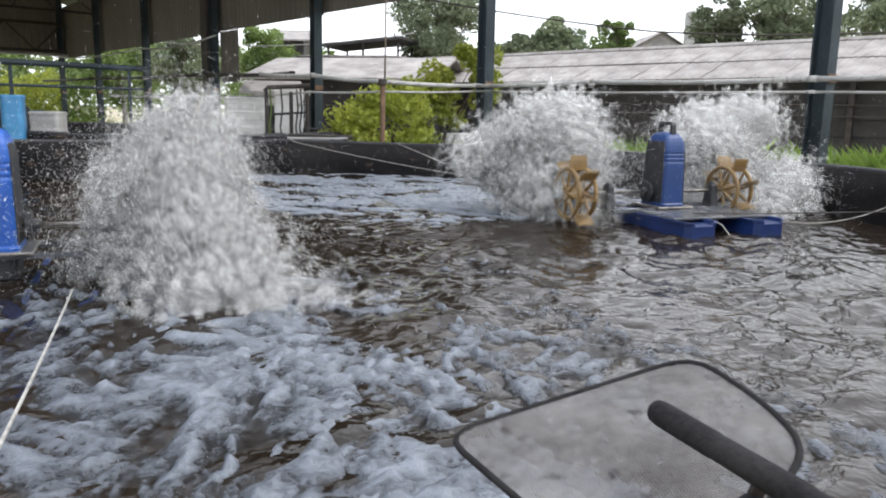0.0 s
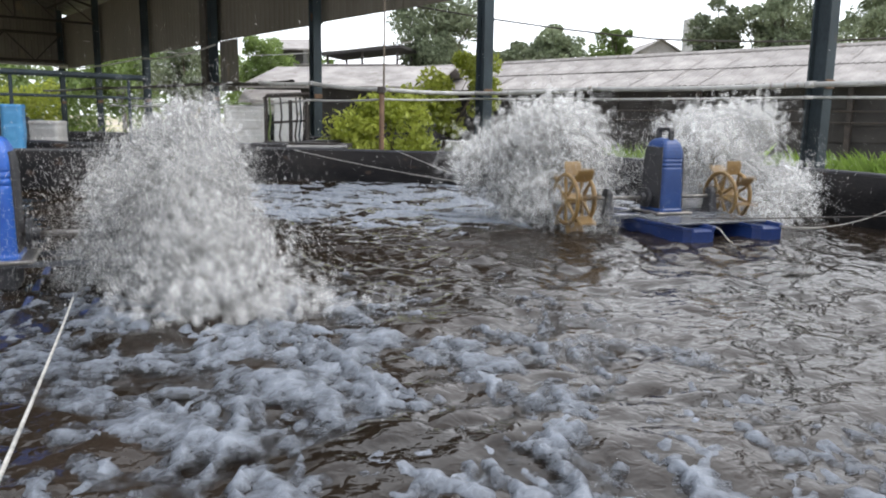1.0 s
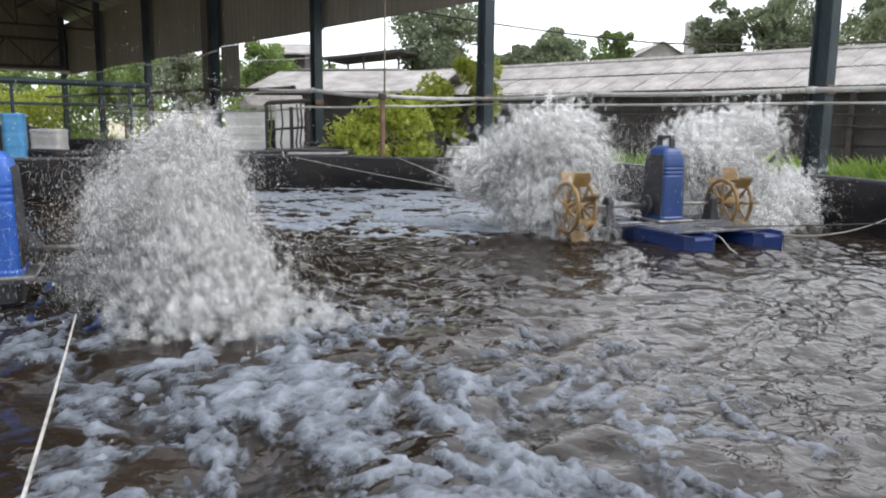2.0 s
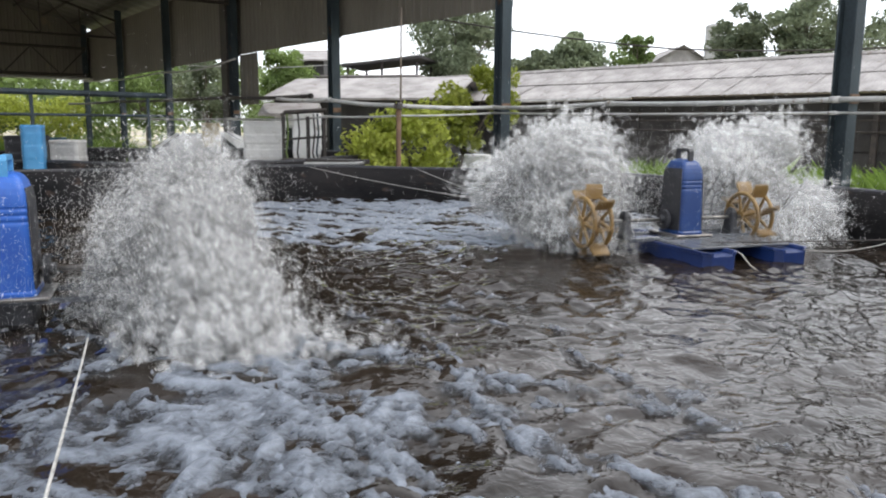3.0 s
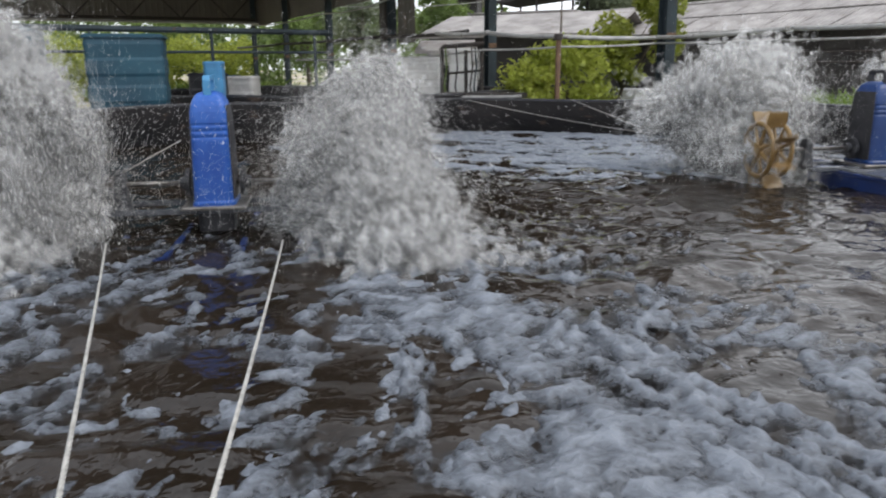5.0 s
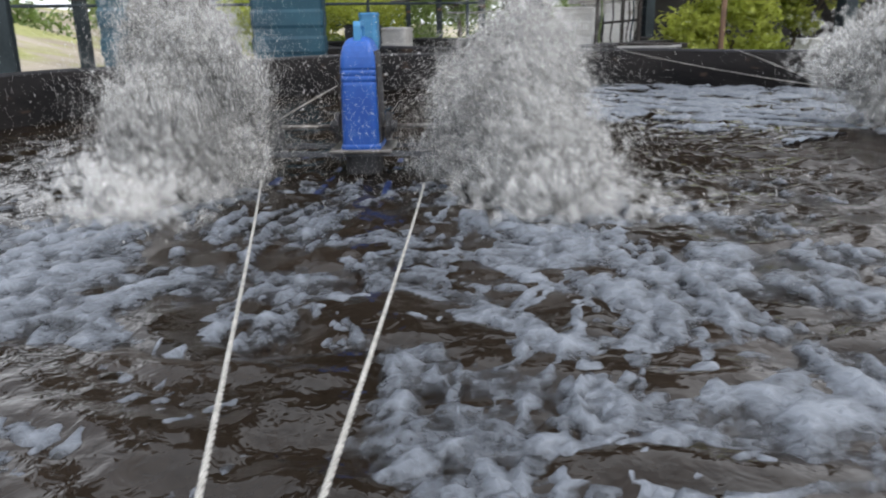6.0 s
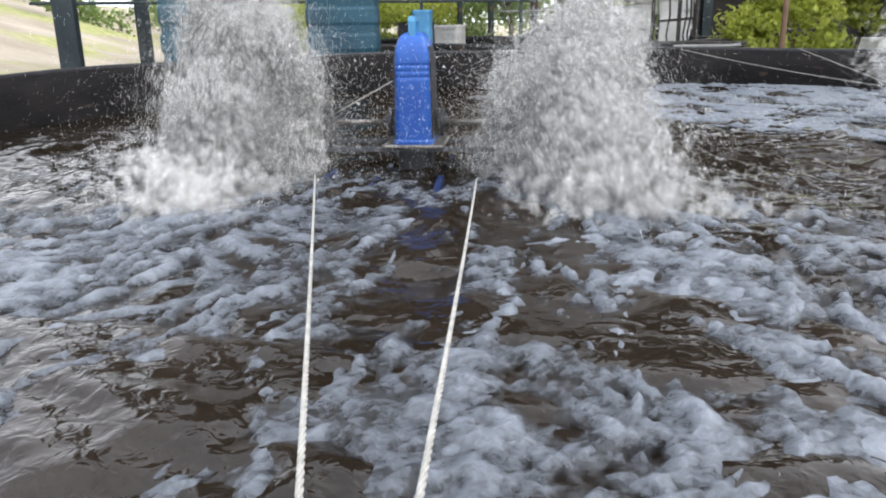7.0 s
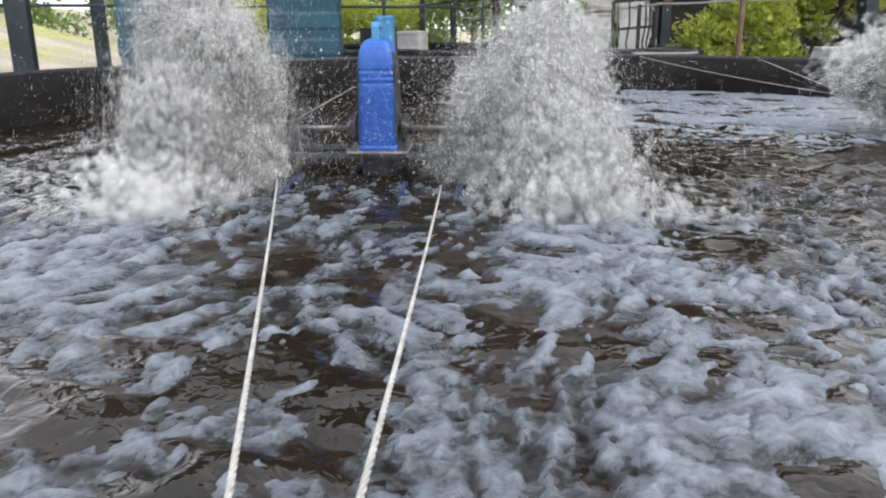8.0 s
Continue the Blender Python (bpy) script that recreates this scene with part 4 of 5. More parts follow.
def make_long_building():
    """A low farm building beside the shed with a fibre-cement roof."""
    o = Vector((-5.44, 30.23, 0))
    length, half, eave, ridge = 32.0, 2.4, 1.86, 2.80
    turn = radians(-42.2)
    b = thing("farm_building", pose(o.x, o.y, 0, 0, 0, math.degrees(turn)), "long low farm building with a weathered grey corrugated roof", "building")
    # local: x along the eave, y away from the tank
    rng = random.Random(4)
    panel = roof_sheet(1.06, 1.62)
    slope = math.atan2(ridge - eave, half + 0.25)
    run = math.hypot(ridge - eave, half + 0.25)
    n = int(length / 1.0)
    for i in range(n):
        for j in range(2):
            sh = part("roof_sheet", panel, FIBRE, b)
            f = (j + 0.5) / 2
            sh.matrix_local = pose(0.5 + i * 1.0, -0.25 + (half + 0.25) * f, eave + (ridge - eave) * f + 0.03 * j + rng.uniform(-0.006, 0.006), math.degrees(slope) + rng.uniform(-0.3, 0.3), rng.uniform(-0.4, 0.4), rng.uniform(-0.5, 0.5))
    s = Shape().add([(0, half, ridge), (length, half, ridge), (length, 2 * half, eave), (0, 2 * half, eave), (0, half, ridge - 0.04), (length, half, ridge - 0.04), (length, 2 * half, eave - 0.04), (0, 2 * half, eave - 0.04)], [(0, 1, 2, 3), (7, 6, 5, 4), (0, 4, 5, 1), (3, 2, 6, 7)])
    part("roof_back", s, FIBRE, b)
    part("ridge_cap", Shape().tube([(0, half, ridge + 0.03), (length, half, ridge + 0.03)], 0.09, 6), FIBRE, b, "pale ridge capping")
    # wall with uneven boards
    part("wall", Shape().box((length / 2, 0.3, (eave + GROUND_Z) / 2 - 0.06), (length - 0.4, 0.12, eave - GROUND_Z)), DARKWALL, b, "dark weathered wall, shade put into its colour")
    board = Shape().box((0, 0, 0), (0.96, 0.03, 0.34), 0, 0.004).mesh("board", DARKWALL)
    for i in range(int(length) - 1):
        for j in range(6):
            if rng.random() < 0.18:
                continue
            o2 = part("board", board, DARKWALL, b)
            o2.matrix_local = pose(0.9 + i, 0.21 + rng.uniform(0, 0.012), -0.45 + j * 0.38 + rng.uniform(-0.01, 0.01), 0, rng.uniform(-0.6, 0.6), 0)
    for i in range(9):
        part("wall_post", Shape().box((1.5 + i * 3.6, 0.0, 0.55), (0.12, 0.12, 2.5), 0, 0.01), DARKPIPE, b)
    part("gutter", Shape().tube([(9.5, -0.36, eave - 0.10), (13.5, -0.36, eave - 0.07)], 0.04, 8), PVC, b, "pale gutter pipe under the eave")
    for z in (1.2, 0.95):
        part("rail", Shape().tube([(10, -0.1, z), (length, -0.1, z)], 0.02, 6), DARKPIPE, b, "thin rail along the wall")
    for x in (0.1, length - 0.2):
        g = [(x, 0.3, GROUND_Z), (x, 2 * half - 0.3, GROUND_Z), (x, 2 * half - 0.3, eave), (x, half, ridge - 0.05), (x, 0.3, eave)]
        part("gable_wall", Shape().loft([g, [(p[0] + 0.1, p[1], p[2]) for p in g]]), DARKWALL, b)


def make_house(name, x, y, turn, size, eave, ridge, wall_mat, roof_mat, label, windows=2):
    """A small gabled building with real openings' frames."""
    w, d = size
    b = thing(name, pose(x, y, 0, 0, 0, turn), label, "building")
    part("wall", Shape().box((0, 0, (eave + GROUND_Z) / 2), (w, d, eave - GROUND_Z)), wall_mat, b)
    over = 0.35
    for sy in (-1, 1):
        vs = [(-w / 2 - over, sy * (d / 2 + over), eave - 0.1), (w / 2 + over, sy * (d / 2 + over), eave - 0.1), (w / 2 + over, 0, ridge), (-w / 2 - over, 0, ridge)]
        vs += [(p[0], p[1], p[2] + 0.07) for p in vs]
        part("roof", Shape().add(vs, [(0, 1, 2, 3), (7, 6, 5, 4), (0, 4, 5, 1), (1, 5, 6, 2), (3, 2, 6, 7), (0, 3, 7, 4)]), roof_mat, b)
    vs = [(sx * w / 2, sy * d / 2, eave) for sx in (-1, 1) for sy in (-1, 1)] + [(sx * w / 2, 0, ridge) for sx in (-1, 1)]
    for tri in ((0, 1, 4), (3, 2, 5)):
        q = [vs[i] for i in tri]
        part("gable", Shape().add(q + [(p[0] * 0.97, p[1], p[2]) for p in q], [(0, 1, 2), (5, 4, 3), (0, 3, 4, 1), (1, 4, 5, 2), (2, 5, 3, 0)]), wall_mat, b)
    for i in range(windows):
        wx = w * ((i + 0.5) / windows - 0.5)
        z = (eave + GROUND_Z) / 2 + 0.3
        win = part("window", Shape().box((wx, -d / 2 - 0.01, z), (0.8, 0.06, 0.8), 0, 0.01), PVC, b)
        part("pane", Shape().box((wx, -d / 2 - 0.045, z), (0.66, 0.02, 0.66)), GLASS, win, "dark window pane")
    return b


def make_pavilion():
    """An open flat roof on posts above the far roofs."""
    b = thing("roof_shelter", pose(-3.7, 30.6, 0.1, 0, 0, -8), "open dark flat-roofed shelter on posts among the far roofs", "shelter")
    part("roof", Shape().add([(-1.7, -1.2, 3.15), (1.5, -1.2, 3.45), (1.5, 1.5, 3.45), (-1.7, 1.5, 3.15), (-1.7, -1.2, 3.25), (1.5, -1.2, 3.55), (1.5, 1.5, 3.55), (-1.7, 1.5, 3.25)], [(0, 3, 2, 1), (4, 5, 6, 7), (0, 1, 5, 4), (1, 2, 6, 5), (2, 3, 7, 6), (3, 0, 4, 7)]), DARKWALL, b)
    for x, y in ((-1.5, -1), (-0.1, -1), (1.3, -1), (-1.5, 1.3), (1.3, 1.3)):
        part("post", Shape().tube([(x, y, GROUND_Z), (x, y, 3.3)], 0.05, 6), DARKPIPE, b)
    part("floor_slab", Shape().box((-0.3, 0.2, 2.5), (4.6, 2.8, 0.36)), DARKWALL, b)
    part("lean_to_roof", Shape().box((-0.6, -0.4, 2.78), (4.2, 2.4, 0.06)), FIBRE, b, "pale sheet roof")
    part("base_wall", Shape().box((-0.3, 0.4, 0.76), (4.4, 2.4, 3.1)), DARKWALL, b)


make_long_building()
make_house("farm_house", -3.3, 26.0, -12, (5.8, 4.6), 1.88, 2.55, DARKWALL, FIBRE, "low dark-walled house with a pale grey roof")
make_pavilion()
make_house("distant_house", -9.2, 40.2, 10, (1.1, 5), 4.2, 4.8, DARKWALL, FIBRE, "distant grey house with a flat pale roof above the trees", 3)
make_house("hut", -4.5, 19.0, 8, (0.7, 1.2), 1.32, 1.5, WHITEWALL, FIBRE, "small white hut with a grey roof", 1)
make_house("far_house", 12.9, 60, 95, (6, 5.0), 5.2, 6.7, FIBRE, FIBRE, "distant grey house with a pitched roof behind trees", 2)
tower = thing("water_tower", pose(13.6, 50, 0), "distant grey round water tank on a tall tower", "tower")
part("tank", Shape().tube([(0, 0, 5.2), (0, 0, 7.2), (0, 0, 7.35)], [0.55, 0.55, 0.3], 16), PVC, tower)
for k in range(4):
    part("leg", Shape().tube([(0.45 * math.cos(k * 1.571), 0.45 * math.sin(k * 1.571), GROUND_Z), (0.4 * math.cos(k * 1.571), 0.4 * math.sin(k * 1.571), 5.2)], 0.06, 6), DARKPIPE, tower)


# ---- outside: trees and grass ----
def leaf_cloud(rng, centres, radii, count, size, flat=0.8):
    k = rng.randint(0, len(centres), count)
    d = rng.normal(size=(count, 3))
    d /= np.linalg.norm(d, axis=1)[:, None]
    rad = radii[k] * (0.35 + 0.75 * rng.rand(count) ** 0.6)
    c = centres[k] + d * rad[:, None] * np.array([1, 1, flat])
    a = rng.normal(size=(count, 3))
    a /= np.linalg.norm(a, axis=1)[:, None]
    b = np.cross(a, rng.normal(size=(count, 3)))
    b /= np.linalg.norm(b, axis=1)[:, None]
    nrm = np.cross(a, b)
    s = (size * (0.6 + 0.8 * rng.rand(count)))[:, None]
    v = np.stack([c - a * s, c - b * s * 0.5 + nrm * s * 0.15, c + a * s, c + b * s * 0.5 + nrm * s * 0.15], axis=1)
    return v.reshape(-1, 3), np.arange(count * 4).reshape(-1, 4)


def make_tree(name, x, y, crown, spread, leaves, size, material, seed, label, category="tree", clumps=26, trunk=0.16, lean=(0, 0), base=None):
    """Tapered trunk, forked limbs, and a crown of leaves in uneven clumps. crown: its lowest and highest z."""
    rng = np.random.RandomState(seed)
    z0 = float(ground_height(np.array([x]), np.array([y]))[0]) - 0.05 if base is None else base
    t = thing(name, pose(x, y, z0), label, category)
    lo, hi = crown[0] - z0, crown[1] - z0
    mid = (lo + hi) / 2
    c = rng.normal(size=(clumps, 3))
    c /= np.linalg.norm(c, axis=1)[:, None]
    c *= (0.45 + 0.55 * rng.rand(clumps, 1))
    c = c * np.array([spread, spread, (hi - lo) / 2]) * 0.82 + np.array([lean[0], lean[1], mid])
    c[:, 0] += lean[0] * (c[:, 2] - mid) / max(hi - lo, 0.1)
    rad = spread * (0.16 + 0.22 * rng.rand(clumps))
    s = Shape()
    fork = Vector((lean[0] * 0.4, lean[1] * 0.4, lo + 0.15 * (hi - lo)))
    s.tube([(0, 0, 0), (0.05, 0.03, fork.z * 0.5), fork], [trunk, trunk * 0.8, trunk * 0.65], 9)
    part("trunk", s, BARK, t, smooth=True)
    for k in range(min(clumps, 14)):
        e = Vector(c[k])
        m = fork.lerp(e, 0.5) + Vector(rng.normal(size=3) * 0.06 * spread)
        part("limb", Shape().tube([fork, m, e], [trunk * 0.45, trunk * 0.25, trunk * 0.08], 6), BARK, t, smooth=True)
    v, f = leaf_cloud(rng, c, rad, leaves, size)
    part("crown", array_mesh("crown", v, f, material, smooth=False), material, t)
    return t


make_tree("shrub", -0.62, 12.6, (-0.4, 1.5), 1.1, 7500, 0.05, LEAFLIGHT, 11, "bushy yellow-green shrub beside the tank", "shrub", 34, 0.05)
make_tree("shrub", 0.05, 13.3, (0.2, 2.35), 0.8, 4800, 0.055, LEAFLIGHT, 12, "upright yellow-green shrub with leaning top branches", "shrub", 22, 0.05, (0.45, 0))
make_tree("shrub", -1.66, 12.9, (-0.6, 0.75), 0.55, 1800, 0.045, LEAFLIGHT, 13, "low yellow-green shrub beside the tank", "shrub", 14, 0.04)
make_tree("shrub", 1.5, 13.4, (-0.5, 0.85), 0.5, 1800, 0.045, LEAFLIGHT, 14, "low yellow-green shrub behind a column", "shrub", 14, 0.04)
make_tree("tree", -1.2, 32.6, (2.0, 6.5), 2.2, 17000, 0.075, LEAFHAZE, 21, "tall leafy tree behind the farm roofs", clumps=46)
make_tree("tree", 3.2, 55.1, (2.6, 6.9), 2.4, 6500, 0.15, LEAFHAZE, 22, "dark rounded tree in the distance", clumps=34)
make_tree("tree", 5.5, 55.3, (2.8, 7.6), 2.5, 7000, 0.15, LEAFHAZE, 23, "dark rounded tree in the distance", clumps=36)
make_tree("tree", 1.2, 56, (2.0, 6.0), 2.0, 4500, 0.15, LEAFHAZE, 32, "dark rounded tree in the distance", clumps=26)
make_tree("tree", 9.7, 55.6, (4.2, 8.1), 1.5, 2600, 0.13, LEAF, 24, "thin pale tree in the distance", clumps=20)
make_tree("shrub", 8.3, 51.3, (2.6, 5.9), 1.7, 3600, 0.14, LEAF, 31, "rounded green tree before the far house", "tree", clumps=24)
make_tree("tree", 10.2, 32.0, (2.2, 6.0), 1.45, 7500, 0.09, LEAFHAZE, 25, "dense dark green tree behind the long roof", clumps=38)
make_tree("tree", 12.3, 31.1, (2.0, 6.9), 1.7, 8500, 0.09, LEAFHAZE, 26, "large dark green tree behind the long roof", clumps=44)
make_tree("tree", 15.6, 29.2, (1.8, 6.6), 2.2, 9000, 0.09, LEAFHAZE, 27, "large dark green tree behind the long roof", clumps=46)
make_tree("tree", -7.7, 29.7, (0.6, 4.3), 1.45, 6500, 0.09, LEAF, 28, "rounded bright green tree beyond the shed", clumps=36)
make_tree("tree", -13.3, 35.4, (0.6, 4.5), 1.9, 6500, 0.10, LEAFHAZE, 29, "dark green tree beyond the shed", clumps=34)
make_tree("tree", -18.2, 39.3, (0.6, 5.0), 2.2, 6000, 0.11, LEAF, 30, "green tree beyond the shed's far end", clumps=34)


def make_far_woods():
    """A belt of undergrowth and far trees that closes the view."""
    rng = np.random.RandomState(50)
    cs, rs = [], []
    for i in range(330):
        a = radians(rng.uniform(-40, 140)) + 0.0
        r = rng.uniform(46, 75)
        x, y = r * math.cos(a + 1.0), r * math.sin(a + 1.0)
        cs.append((x, y, rng.uniform(-0.3, 4.6 if x < -9 else 2.6)))
        rs.append(rng.uniform(1.2, 2.4))
    v, f = leaf_cloud(rng, np.array(cs), np.array(rs), 90000, 0.24)
    o = new("far_woods", array_mesh("far_woods", v, f, LEAF, smooth=False))
    tagged(o, "belt of green undergrowth and far trees", "woods", kind="stuff")


def make_grass(name, centre, along, across, n, lo, hi, base, seed, label):
    rng = np.random.RandomState(seed)
    u, w = rng.uniform(-1, 1, n) * along, rng.uniform(-1, 1, n) * across
    x, y = centre[0] + ROW.x * u + SIDE.x * w, centre[1] + ROW.y * u + SIDE.y * w
    a = rng.rand(n) * 6.28
    h = rng.uniform(lo, hi, n) * (0.75 + 0.35 * gradient_noise(x * 1.7, y * 1.7, seed))
    b = base + 0 * x if base is not None else ground_height(x, y) - 0.02
    wd = 0.008
    lean = rng.normal(size=(n, 2)) * 0.18
    z = np.zeros(n)
    v = np.stack([np.stack([x - wd * np.cos(a), y - wd * np.sin(a), b], 1), np.stack([x + wd * np.cos(a), y + wd * np.sin(a), b], 1), np.stack([x + lean[:, 0] * h + wd * 0.6 * np.cos(a), y + lean[:, 1] * h + wd * 0.6 * np.sin(a), b + h * 0.65], 1), np.stack([x + 2.2 * lean[:, 0] * h, y + 2.2 * lean[:, 1] * h, b + h], 1)], axis=1)
    o = new(name, array_mesh(name, v.reshape(-1, 3), np.arange(4 * n).reshape(-1, 4), GRASS, smooth=False))
    tagged(o, label, "grass", kind="stuff")


make_far_woods()


def make_hedge():
    """Sunlit bushes beyond the shed's far end."""
    rng = np.random.RandomState(71)
    cs = []
    for i in range(70):
        p = shed_pt(SHED_L + 7 + rng.uniform(-1.5, 1.5), rng.uniform(-1, 12), rng.uniform(-0.4, 2.0))
        cs.append(p)
    v, f = leaf_cloud(rng, np.array(cs), rng.uniform(0.6, 1.2, 70), 26000, 0.10)
    tagged(new("hedge", array_mesh("hedge", v, f, LEAFLIGHT, smooth=False)), "sunlit yellow-green bushes beyond the shed", "hedge", kind="stuff")


def make_rail():
    """A dark pipe railing beside the tubs."""
    t = thing("pipe_railing", pose(0, 0, 0), "dark green pipe railing beside the teal tubs", "railing")
    a, b = Vector((-8.9, 5.6, 0)), Vector((-4.33, 11.3, 0))
    for z, r in ((1.15, 0.022), (1.46, 0.045)):
        part("rail", Shape().tube([a + Vector((0, 0, z)), b + Vector((0, 0, z))], r, 7), STEEL, t)
    for k in range(5):
        p = a.lerp(b, 0.04 + 0.23 * k)
        part("post", Shape().tube([(p.x, p.y, GROUND_Z - 0.05), (p.x, p.y, 1.46)], 0.026, 7), STEEL, t)


make_hedge()
make_rail()
make_grass("tall_grass", (5.7, 8.9), 4.5, 0.5, 26000, 1.12, 1.40, None, 61, "strip of tall bright green grass outside the tank")
make_grass("tall_grass", (0.0, 12.9), 4.0, 1.0, 3800, 0.5, 1.1, None, 62, "tall grass and weeds along the tank")
make_grass("tall_grass", (-15.0, 26.0), 14.0, 4.5, 6000, 0.5, 1.3, None, 64, "rough green grass at the shed's far end")


# ---- outside: poles, wires, clutter ----
post = thing("pipe_post", pose(-0.5, 10.35, GROUND_Z), "rusty steel post beside the tank carrying a thin pole", "post")
part("shaft", Shape().tube([(0, 0, 0), (0, 0, 2.02)], 0.036, 10), RUST, post, smooth=True)
part("collar", Shape().tube([(0, 0, 1.96), (0, 0, 2.04)], 0.06, 10), DARKPIPE, post)
part("pole", Shape().tube([(0.0, 0.07, 0.4), (0.02, 0.07, 2.0), (0.03, 0.08, 3.35)], [0.016, 0.014, 0.011], 7), BARK, post, "thin bamboo pole", smooth=True)
make_rope("power_line", sagged((-2.55, 18.8, 3.93), (4.6, 17.3, 2.74), 0.1), 0.018, "dark sagging power line", DARKPIPE, False)
make_rope("power_line", sagged((4.6, 17.3, 2.74), (13.3, 14.7, 3.07), 0.25), 0.018, "dark sagging power line", DARKPIPE, False)
make_rope("power_line", sagged((-15.3, 30.2, 3.76), (-1.45, 24.6, 3.33), 0.5), 0.015, "thin pale power line", PVC, False)


def make_stand():
    """A dark pipe frame with hanging hoses."""
    t = thing("pipe_stand", pose(-2.15, 11.45, GROUND_Z, 0, 0, 10), "dark rusty pipe frame hung with hoses", "pipe stand")
    for x in (-0.33, 0.05, 0.3):
        part("leg", Shape().tube([(x, 0, 0), (x, 0, 1.86)], 0.032, 8), DARKPIPE, t)
    part("top_bar", Shape().tube([(-0.36, 0, 1.86), (-0.3, 0, 1.92), (0.34, 0, 1.96)], 0.035, 8), DARKPIPE, t)
    part("cross_bar", Shape().tube([(-0.33, 0.02, 1.5), (0.34, 0.02, 1.55)], 0.02, 6), DARKPIPE, t)
    for x, m in ((-0.1, DARKPIPE), (0.14, DARKPIPE), (0.2, STEEL), (-0.27, LEAF)):
        part("hose", Shape().tube([(x, -0.04, 1.9), (x + 0.02, -0.06, 1.6), (x - 0.02, -0.05, 1.3), (x + 0.05, -0.07, 1.0)], 0.014, 6), m, t)


def make_car():
    c = thing("car", pose(-7.5, 20.0, GROUND_Z + 0.08, 0, 0, 8), "white parked hatchback beyond the tanks", "car")
    def prof(pts, half, z_in):
        return [[(x, s * half * k, z) for x, z, k in pts] for s in (-1, 1)]
    body = [(-2.0, 0.28, 0.92), (-2.05, 0.62, 1), (-1.85, 0.86, 0.97), (-0.9, 0.95, 0.97), (1.6, 0.97, 0.97), (2.0, 0.88, 0.95), (2.05, 0.45, 1), (1.9, 0.28, 0.92)]
    part("body", Shape().loft(prof(body, 0.85, 0)), CARPAINT, c)
    cabin = [(-1.0, 0.94, 0.94), (-0.35, 1.38, 0.78), (0.9, 1.44, 0.78), (1.75, 0.96, 0.92)]
    part("cabin", Shape().loft(prof(cabin, 0.85, 0)), CARPAINT, c)
    part("windscreen", Shape().add([(-0.97, -0.72, 0.975), (-0.97, 0.72, 0.975), (-0.40, 0.62, 1.36), (-0.40, -0.62, 1.36), (-0.99, -0.72, 0.985), (-0.99, 0.72, 0.985), (-0.42, 0.62, 1.37), (-0.42, -0.62, 1.37)], [(0, 1, 2, 3), (7, 6, 5, 4)]), GLASS, c)
    for s in (-1, 1):
        for x0, x1, x2, x3 in ((-0.75, -0.3, 0.2, 0.2), (0.28, 0.28, 0.85, 1.3)):
            y0, y1 = s * 0.805, s * 0.69
            part("side_window", Shape().add([(x0, y0, 1.0), (x3, y0, 1.0), (x2, y1, 1.35), (x1, y1, 1.35), (x0, y0 + s * 0.01, 1.0), (x3, y0 + s * 0.01, 1.0), (x2, y1 + s * 0.01, 1.35), (x1, y1 + s * 0.01, 1.35)], [(0, 1, 2, 3), (7, 6, 5, 4)]), GLASS, c)
        part("headlight", Shape().box((-2.0, s * 0.62, 0.7), (0.1, 0.3, 0.14), 0, 0.02), PVC, c)
        for x in (-1.25, 1.3):
            w = part("wheel", Shape().tube([(x, s * 0.68, 0.3), (x, s * 0.88, 0.3)], 0.3, 20), TYRE, c)
            part("rim", Shape().tube([(x, s * 0.86, 0.3), (x, s * 0.89, 0.3)], 0.18, 14), PVC, w)


def make_crate(name, x, y, turn, size, z0, material, label, category):
    """A ribbed plastic container on feet."""
    w, d, h = size
    t = thing(name, pose(x, y, z0, 0, 0, turn), label, category)
    prof = [(0.0, 0.96)]
    for k in range(5):
        z = h * (0.08 + 0.17 * k)
        prof += [(z, 0.97), (z + 0.02 * h, 1.0), (z + 0.10 * h, 1.0), (z + 0.12 * h, 0.97)]
    prof += [(h * 0.96, 1.0), (h, 0.97)]
    part("body", Shape().loft([[(px * k, py * k, z) for px, py in rounded(w, d, 0.06)] for z, k in prof]), material, t)
    part("lid", Shape().loft([[(px * k, py * k, z) for px, py in rounded(w * 1.03, d * 1.03, 0.06)] for z, k in ((h, 1), (h + 0.03, 1), (h + 0.05, 0.92))]), material, t)
    return t


make_stand()
make_car()
make_crate("liquid_container", -4.0, 15.2, 12, (0.8, 0.9, 1.75), GROUND_Z, WHITEWALL, "white upright plastic liquid container", "container")
make_crate("panel_box", -2.95, 14.6, 10, (0.55, 0.4, 1.9), GROUND_Z, WHITEWALL, "tall white cabinet behind the pipe frame", "cabinet")
make_crate("concrete_block", 0.42, 13.9, 5, (0.6, 0.4, 1.15), GROUND_Z, WHITEWALL, "pale concrete block among weeds", "block")
make_crate("blue_tub", -5.85, 8.2, 32, (0.95, 0.9, 2.0), GROUND_Z, TEAL, "large teal plastic tub outside the tank", "tub")
make_crate("blue_tub", -7.0, 7.0, 34, (1.3, 1.1, 2.05), GROUND_Z, TEAL, "large teal plastic tub outside the tank", "tub")
make_crate("barrel", -5.05, 8.95, 20, (0.26, 0.26, 1.66), GROUND_Z, SKYBLUE, "light blue plastic barrel", "barrel")
make_crate("barrel", -6.3, 11.3, 0, (0.4, 0.4, 1.45), GROUND_Z, TEAL, "teal plastic barrel beside the pump", "barrel")
make_crate("pump_box", -5.95, 10.2, 15, (0.5, 0.5, 1.5), GROUND_Z, COVERDARK, "dark pump housing beside the tank", "pump box")
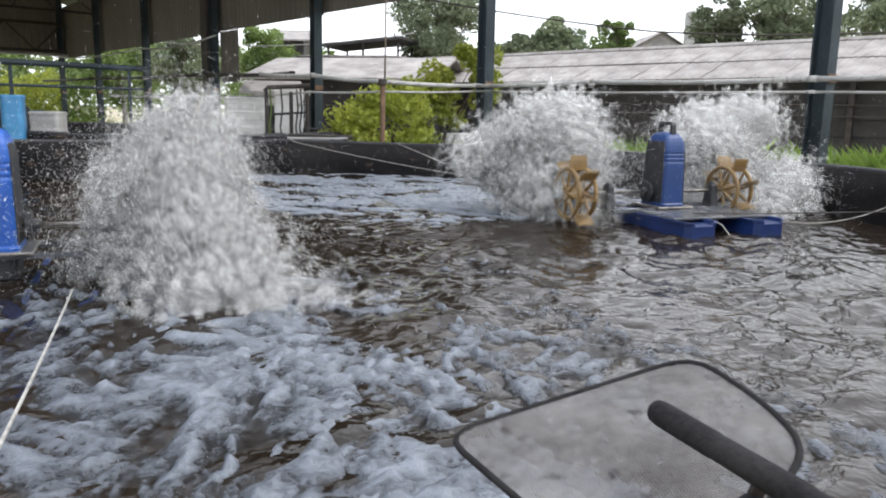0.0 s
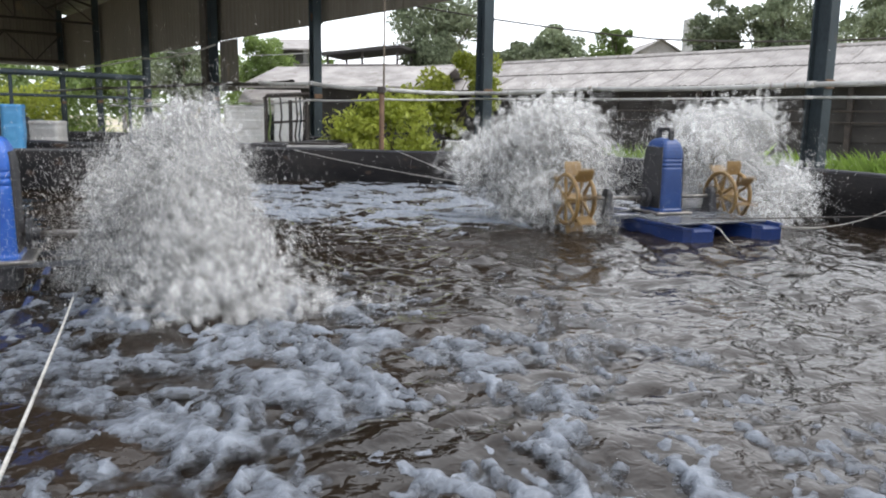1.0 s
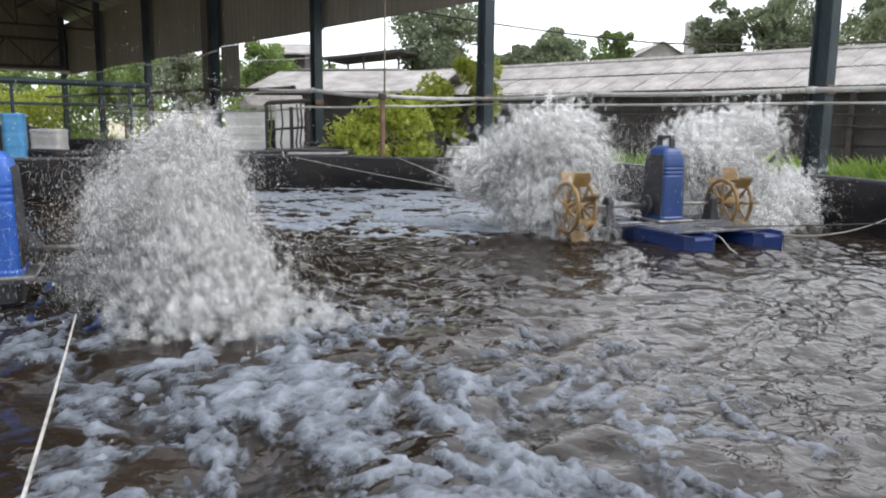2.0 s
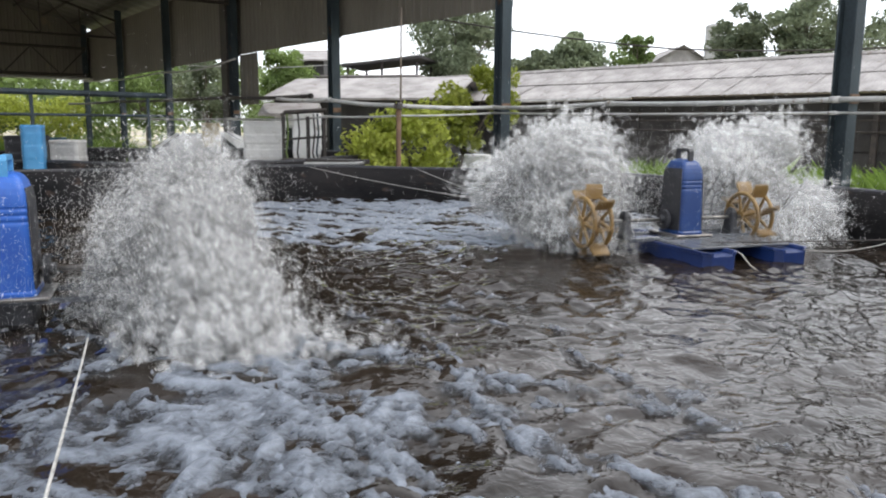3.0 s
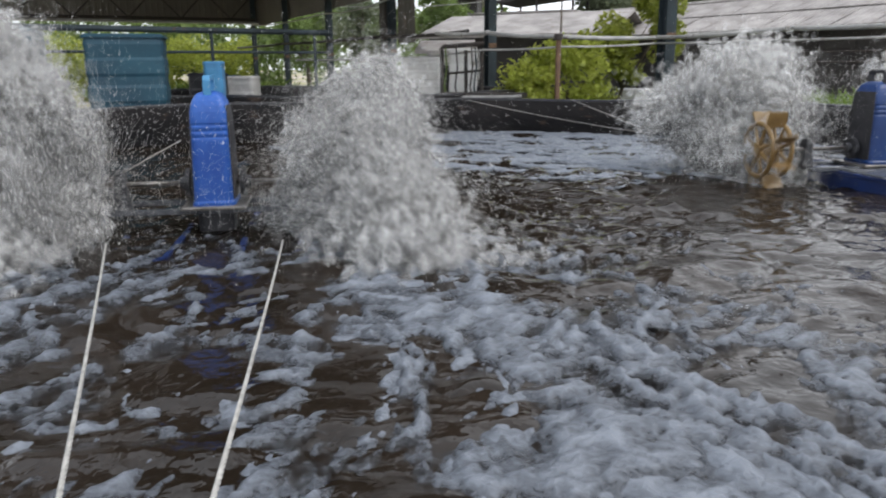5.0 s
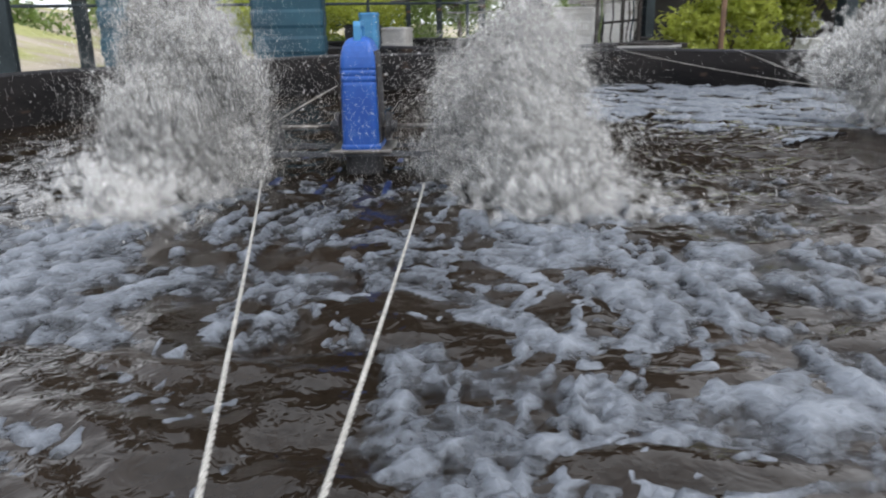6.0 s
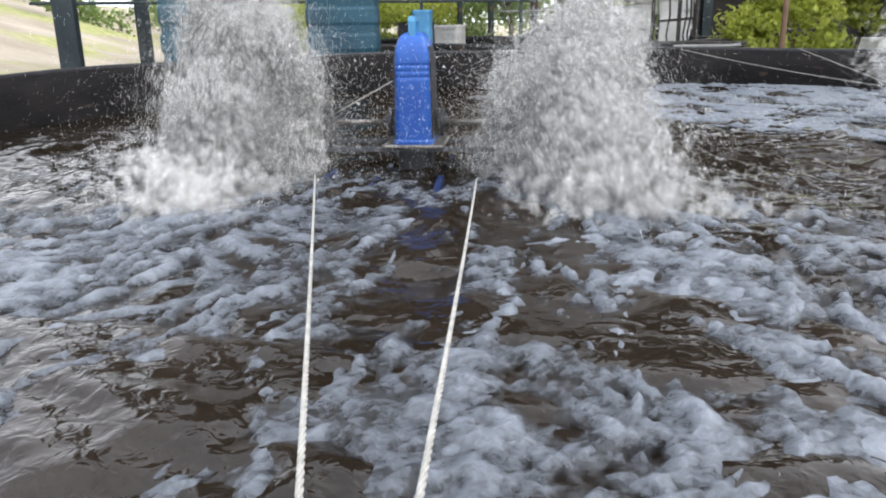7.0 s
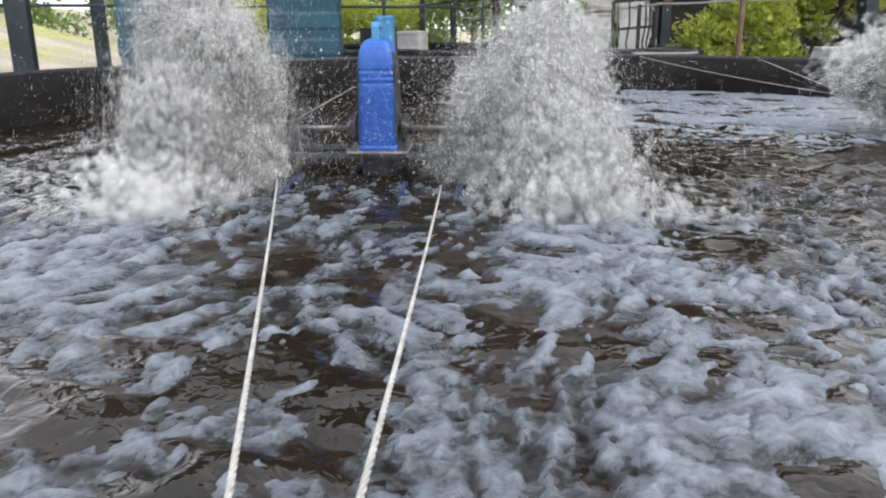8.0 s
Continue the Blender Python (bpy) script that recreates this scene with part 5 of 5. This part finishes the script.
make_crate("board_stack", -5.95, 17.2, 15, (0.4, 0.3, 1.7), GROUND_Z, TAN, "tan upright wooden board", "board")
make_crate("sack", -5.15, 9.9, 10, (0.4, 0.4, 1.45), GROUND_Z, PVC, "pale upright sack beside the tank", "sack")
ledge = thing("pipe_ledge", pose(-1.5, 10.65, 0, 0, 0, -8), "white pipe and dark plank lying on the tank edge", "plank")
part("plank", Shape().box((-0.15, 0.0, 0.5), (1.3, 0.3, 0.07), 0, 0.01), DARKPIPE, ledge)
part("pipe", Shape().tube([(-0.6, -0.19, 0.47), (0.35, -0.19, 0.485), (0.52, -0.19, 0.5)], 0.022, 8), PVC, ledge)
part("support", Shape().box((0, 0.05, -0.12), (0.9, 0.08, 1.16), 0, 0.01), DARKPIPE, ledge)


# ---- what moves ----
def motions():
    steps = [i * 0.1 for i in range(81)]
    for k, ob in enumerate(WATERS):
        rate = (2.6, -2.0)[k]
        walk(ob, [(t, pose(*TANK, 0, 0, 0, rate * t)) for t in (0, 2, 4, 6, 8)])
    for ob, x, rate, start in ((near_wheel_a, -WHEEL_LEFT, 780, 0), (near_wheel_b, WHEEL_X, 780, 20), (far_wheel_a, -WHEEL_LEFT, -780, 10), (far_wheel_b, WHEEL_X, -780, 30)):
        walk(ob, [(t, pose(x, 0, AXLE_Z, start + rate * t, 0, 0)) for t in steps])
    walk(near_aerator, [(t, pose(A_NEAR[0] + dx, A_NEAR[1] + dy, near_aerator.location.z, 0, 0, A_NEAR[2])) for t, dx, dy in ((0, 0.0, -0.04), (1.5, 0.04, -0.08), (3.5, 0.07, -0.05), (5.5, 0.03, 0.0), (6.5, -0.02, 0.02), (8, 0, 0))])
    for ob, phase, throw, height, reach, drift, off, turn in SPRAYS:
        rows = []
        for t in steps:
            q = (t / 1.0 + phase) % 1.0
            if q < 0.8:
                u = q / 0.8
                z = 0.02 + height * 4 * u * (1 - u) * (1.05 - 0.1 * u) - 0.25 * u * u
                y = throw * (0.05 + reach * u)
                x = off + drift * u * 1.2
            else:
                u = (q - 0.8) / 0.2
                z = -0.23 - 0.35 * math.sin(math.pi * u) + 0.25 * u * u
                y = throw * (0.05 + reach * (1 - u))
                x = off + drift * (1 - u) * 1.2
            rows.append((t, pose(x, y, z, 0, 0, turn)))
        walk(ob, rows)
    for ob, phase, side, up, x, turn in SPLASHES:
        rows = []
        for t in steps:
            u = (t / 0.9 + phase) % 1.0
            rows.append((t, pose(x + 0.1 * math.sin(6.283 * (u + phase)), side * (0.3 + u), -0.25 + (up + 0.25) * math.sin(math.pi * u) ** 0.7, 0, 0, turn)))
        walk(ob, rows)
    for ob, phase, speed in FOAMS:
        rows = []
        for t in steps:
            q = (t / 1.6 + phase) % 1.0
            if q < 0.85:
                u = q / 0.85
                rows.append((t, pose(0, -speed * 1.1 * u, -0.12 + 0.125 * math.sin(math.pi * u) ** 0.6)))
            else:
                u = (q - 0.85) / 0.15
                rows.append((t, pose(0, -speed * 1.1 * (1 - u), -0.12 - 0.08 * math.sin(math.pi * u))))
        walk(ob, rows)
    for ob, at in ((rope_a, ROPE_A), (rope_b, ROPE_B)):
        walk(ob, [(t, pose(at[0] + dx, at[1] + dy, at[2], 0, 0, a)) for t, dx, dy, a in ((0, 0.0, -0.04, -0.25), (1.5, 0.04, -0.08, 0.4), (3.5, 0.07, -0.05, 1.25), (5.5, 0.03, 0.0, -0.8), (6.5, -0.02, 0.02, 0.7), (8, 0, 0, 0))])
    # the net dips out of the way
    view = Vector((0.0568, -0.984, 0.1745))
    rows = []
    for t, place, lean in NET_ROWS:
        rows.append((t, Matrix.Translation(place) @ Matrix.Rotation(radians(lean), 4, view) @ NET_BASE.to_4x4()))
    walk(net, rows)


NET_ROWS = [(0, (1.232, 0.097, 0.691), 0), (0.2, (1.266, 0.087, 0.692), 9), (0.4, (1.321, 0.068, 0.66), 7), (0.6, (1.329, 0.065, 0.653), 1), (0.8, (1.306, 0.073, 0.65), 13), (0.9, (1.276, 0.057, 0.623), 13), (1.0, (1.231, 0.037, 0.566), 13), (1.2, (1.271, -0.02, 0.47), 13), (1.5, (1.385, -0.1, 0.36), 8), (2.0, (1.42, -0.12, 0.32), 4), (8.0, (1.42, -0.12, 0.32), 4)]
motions()
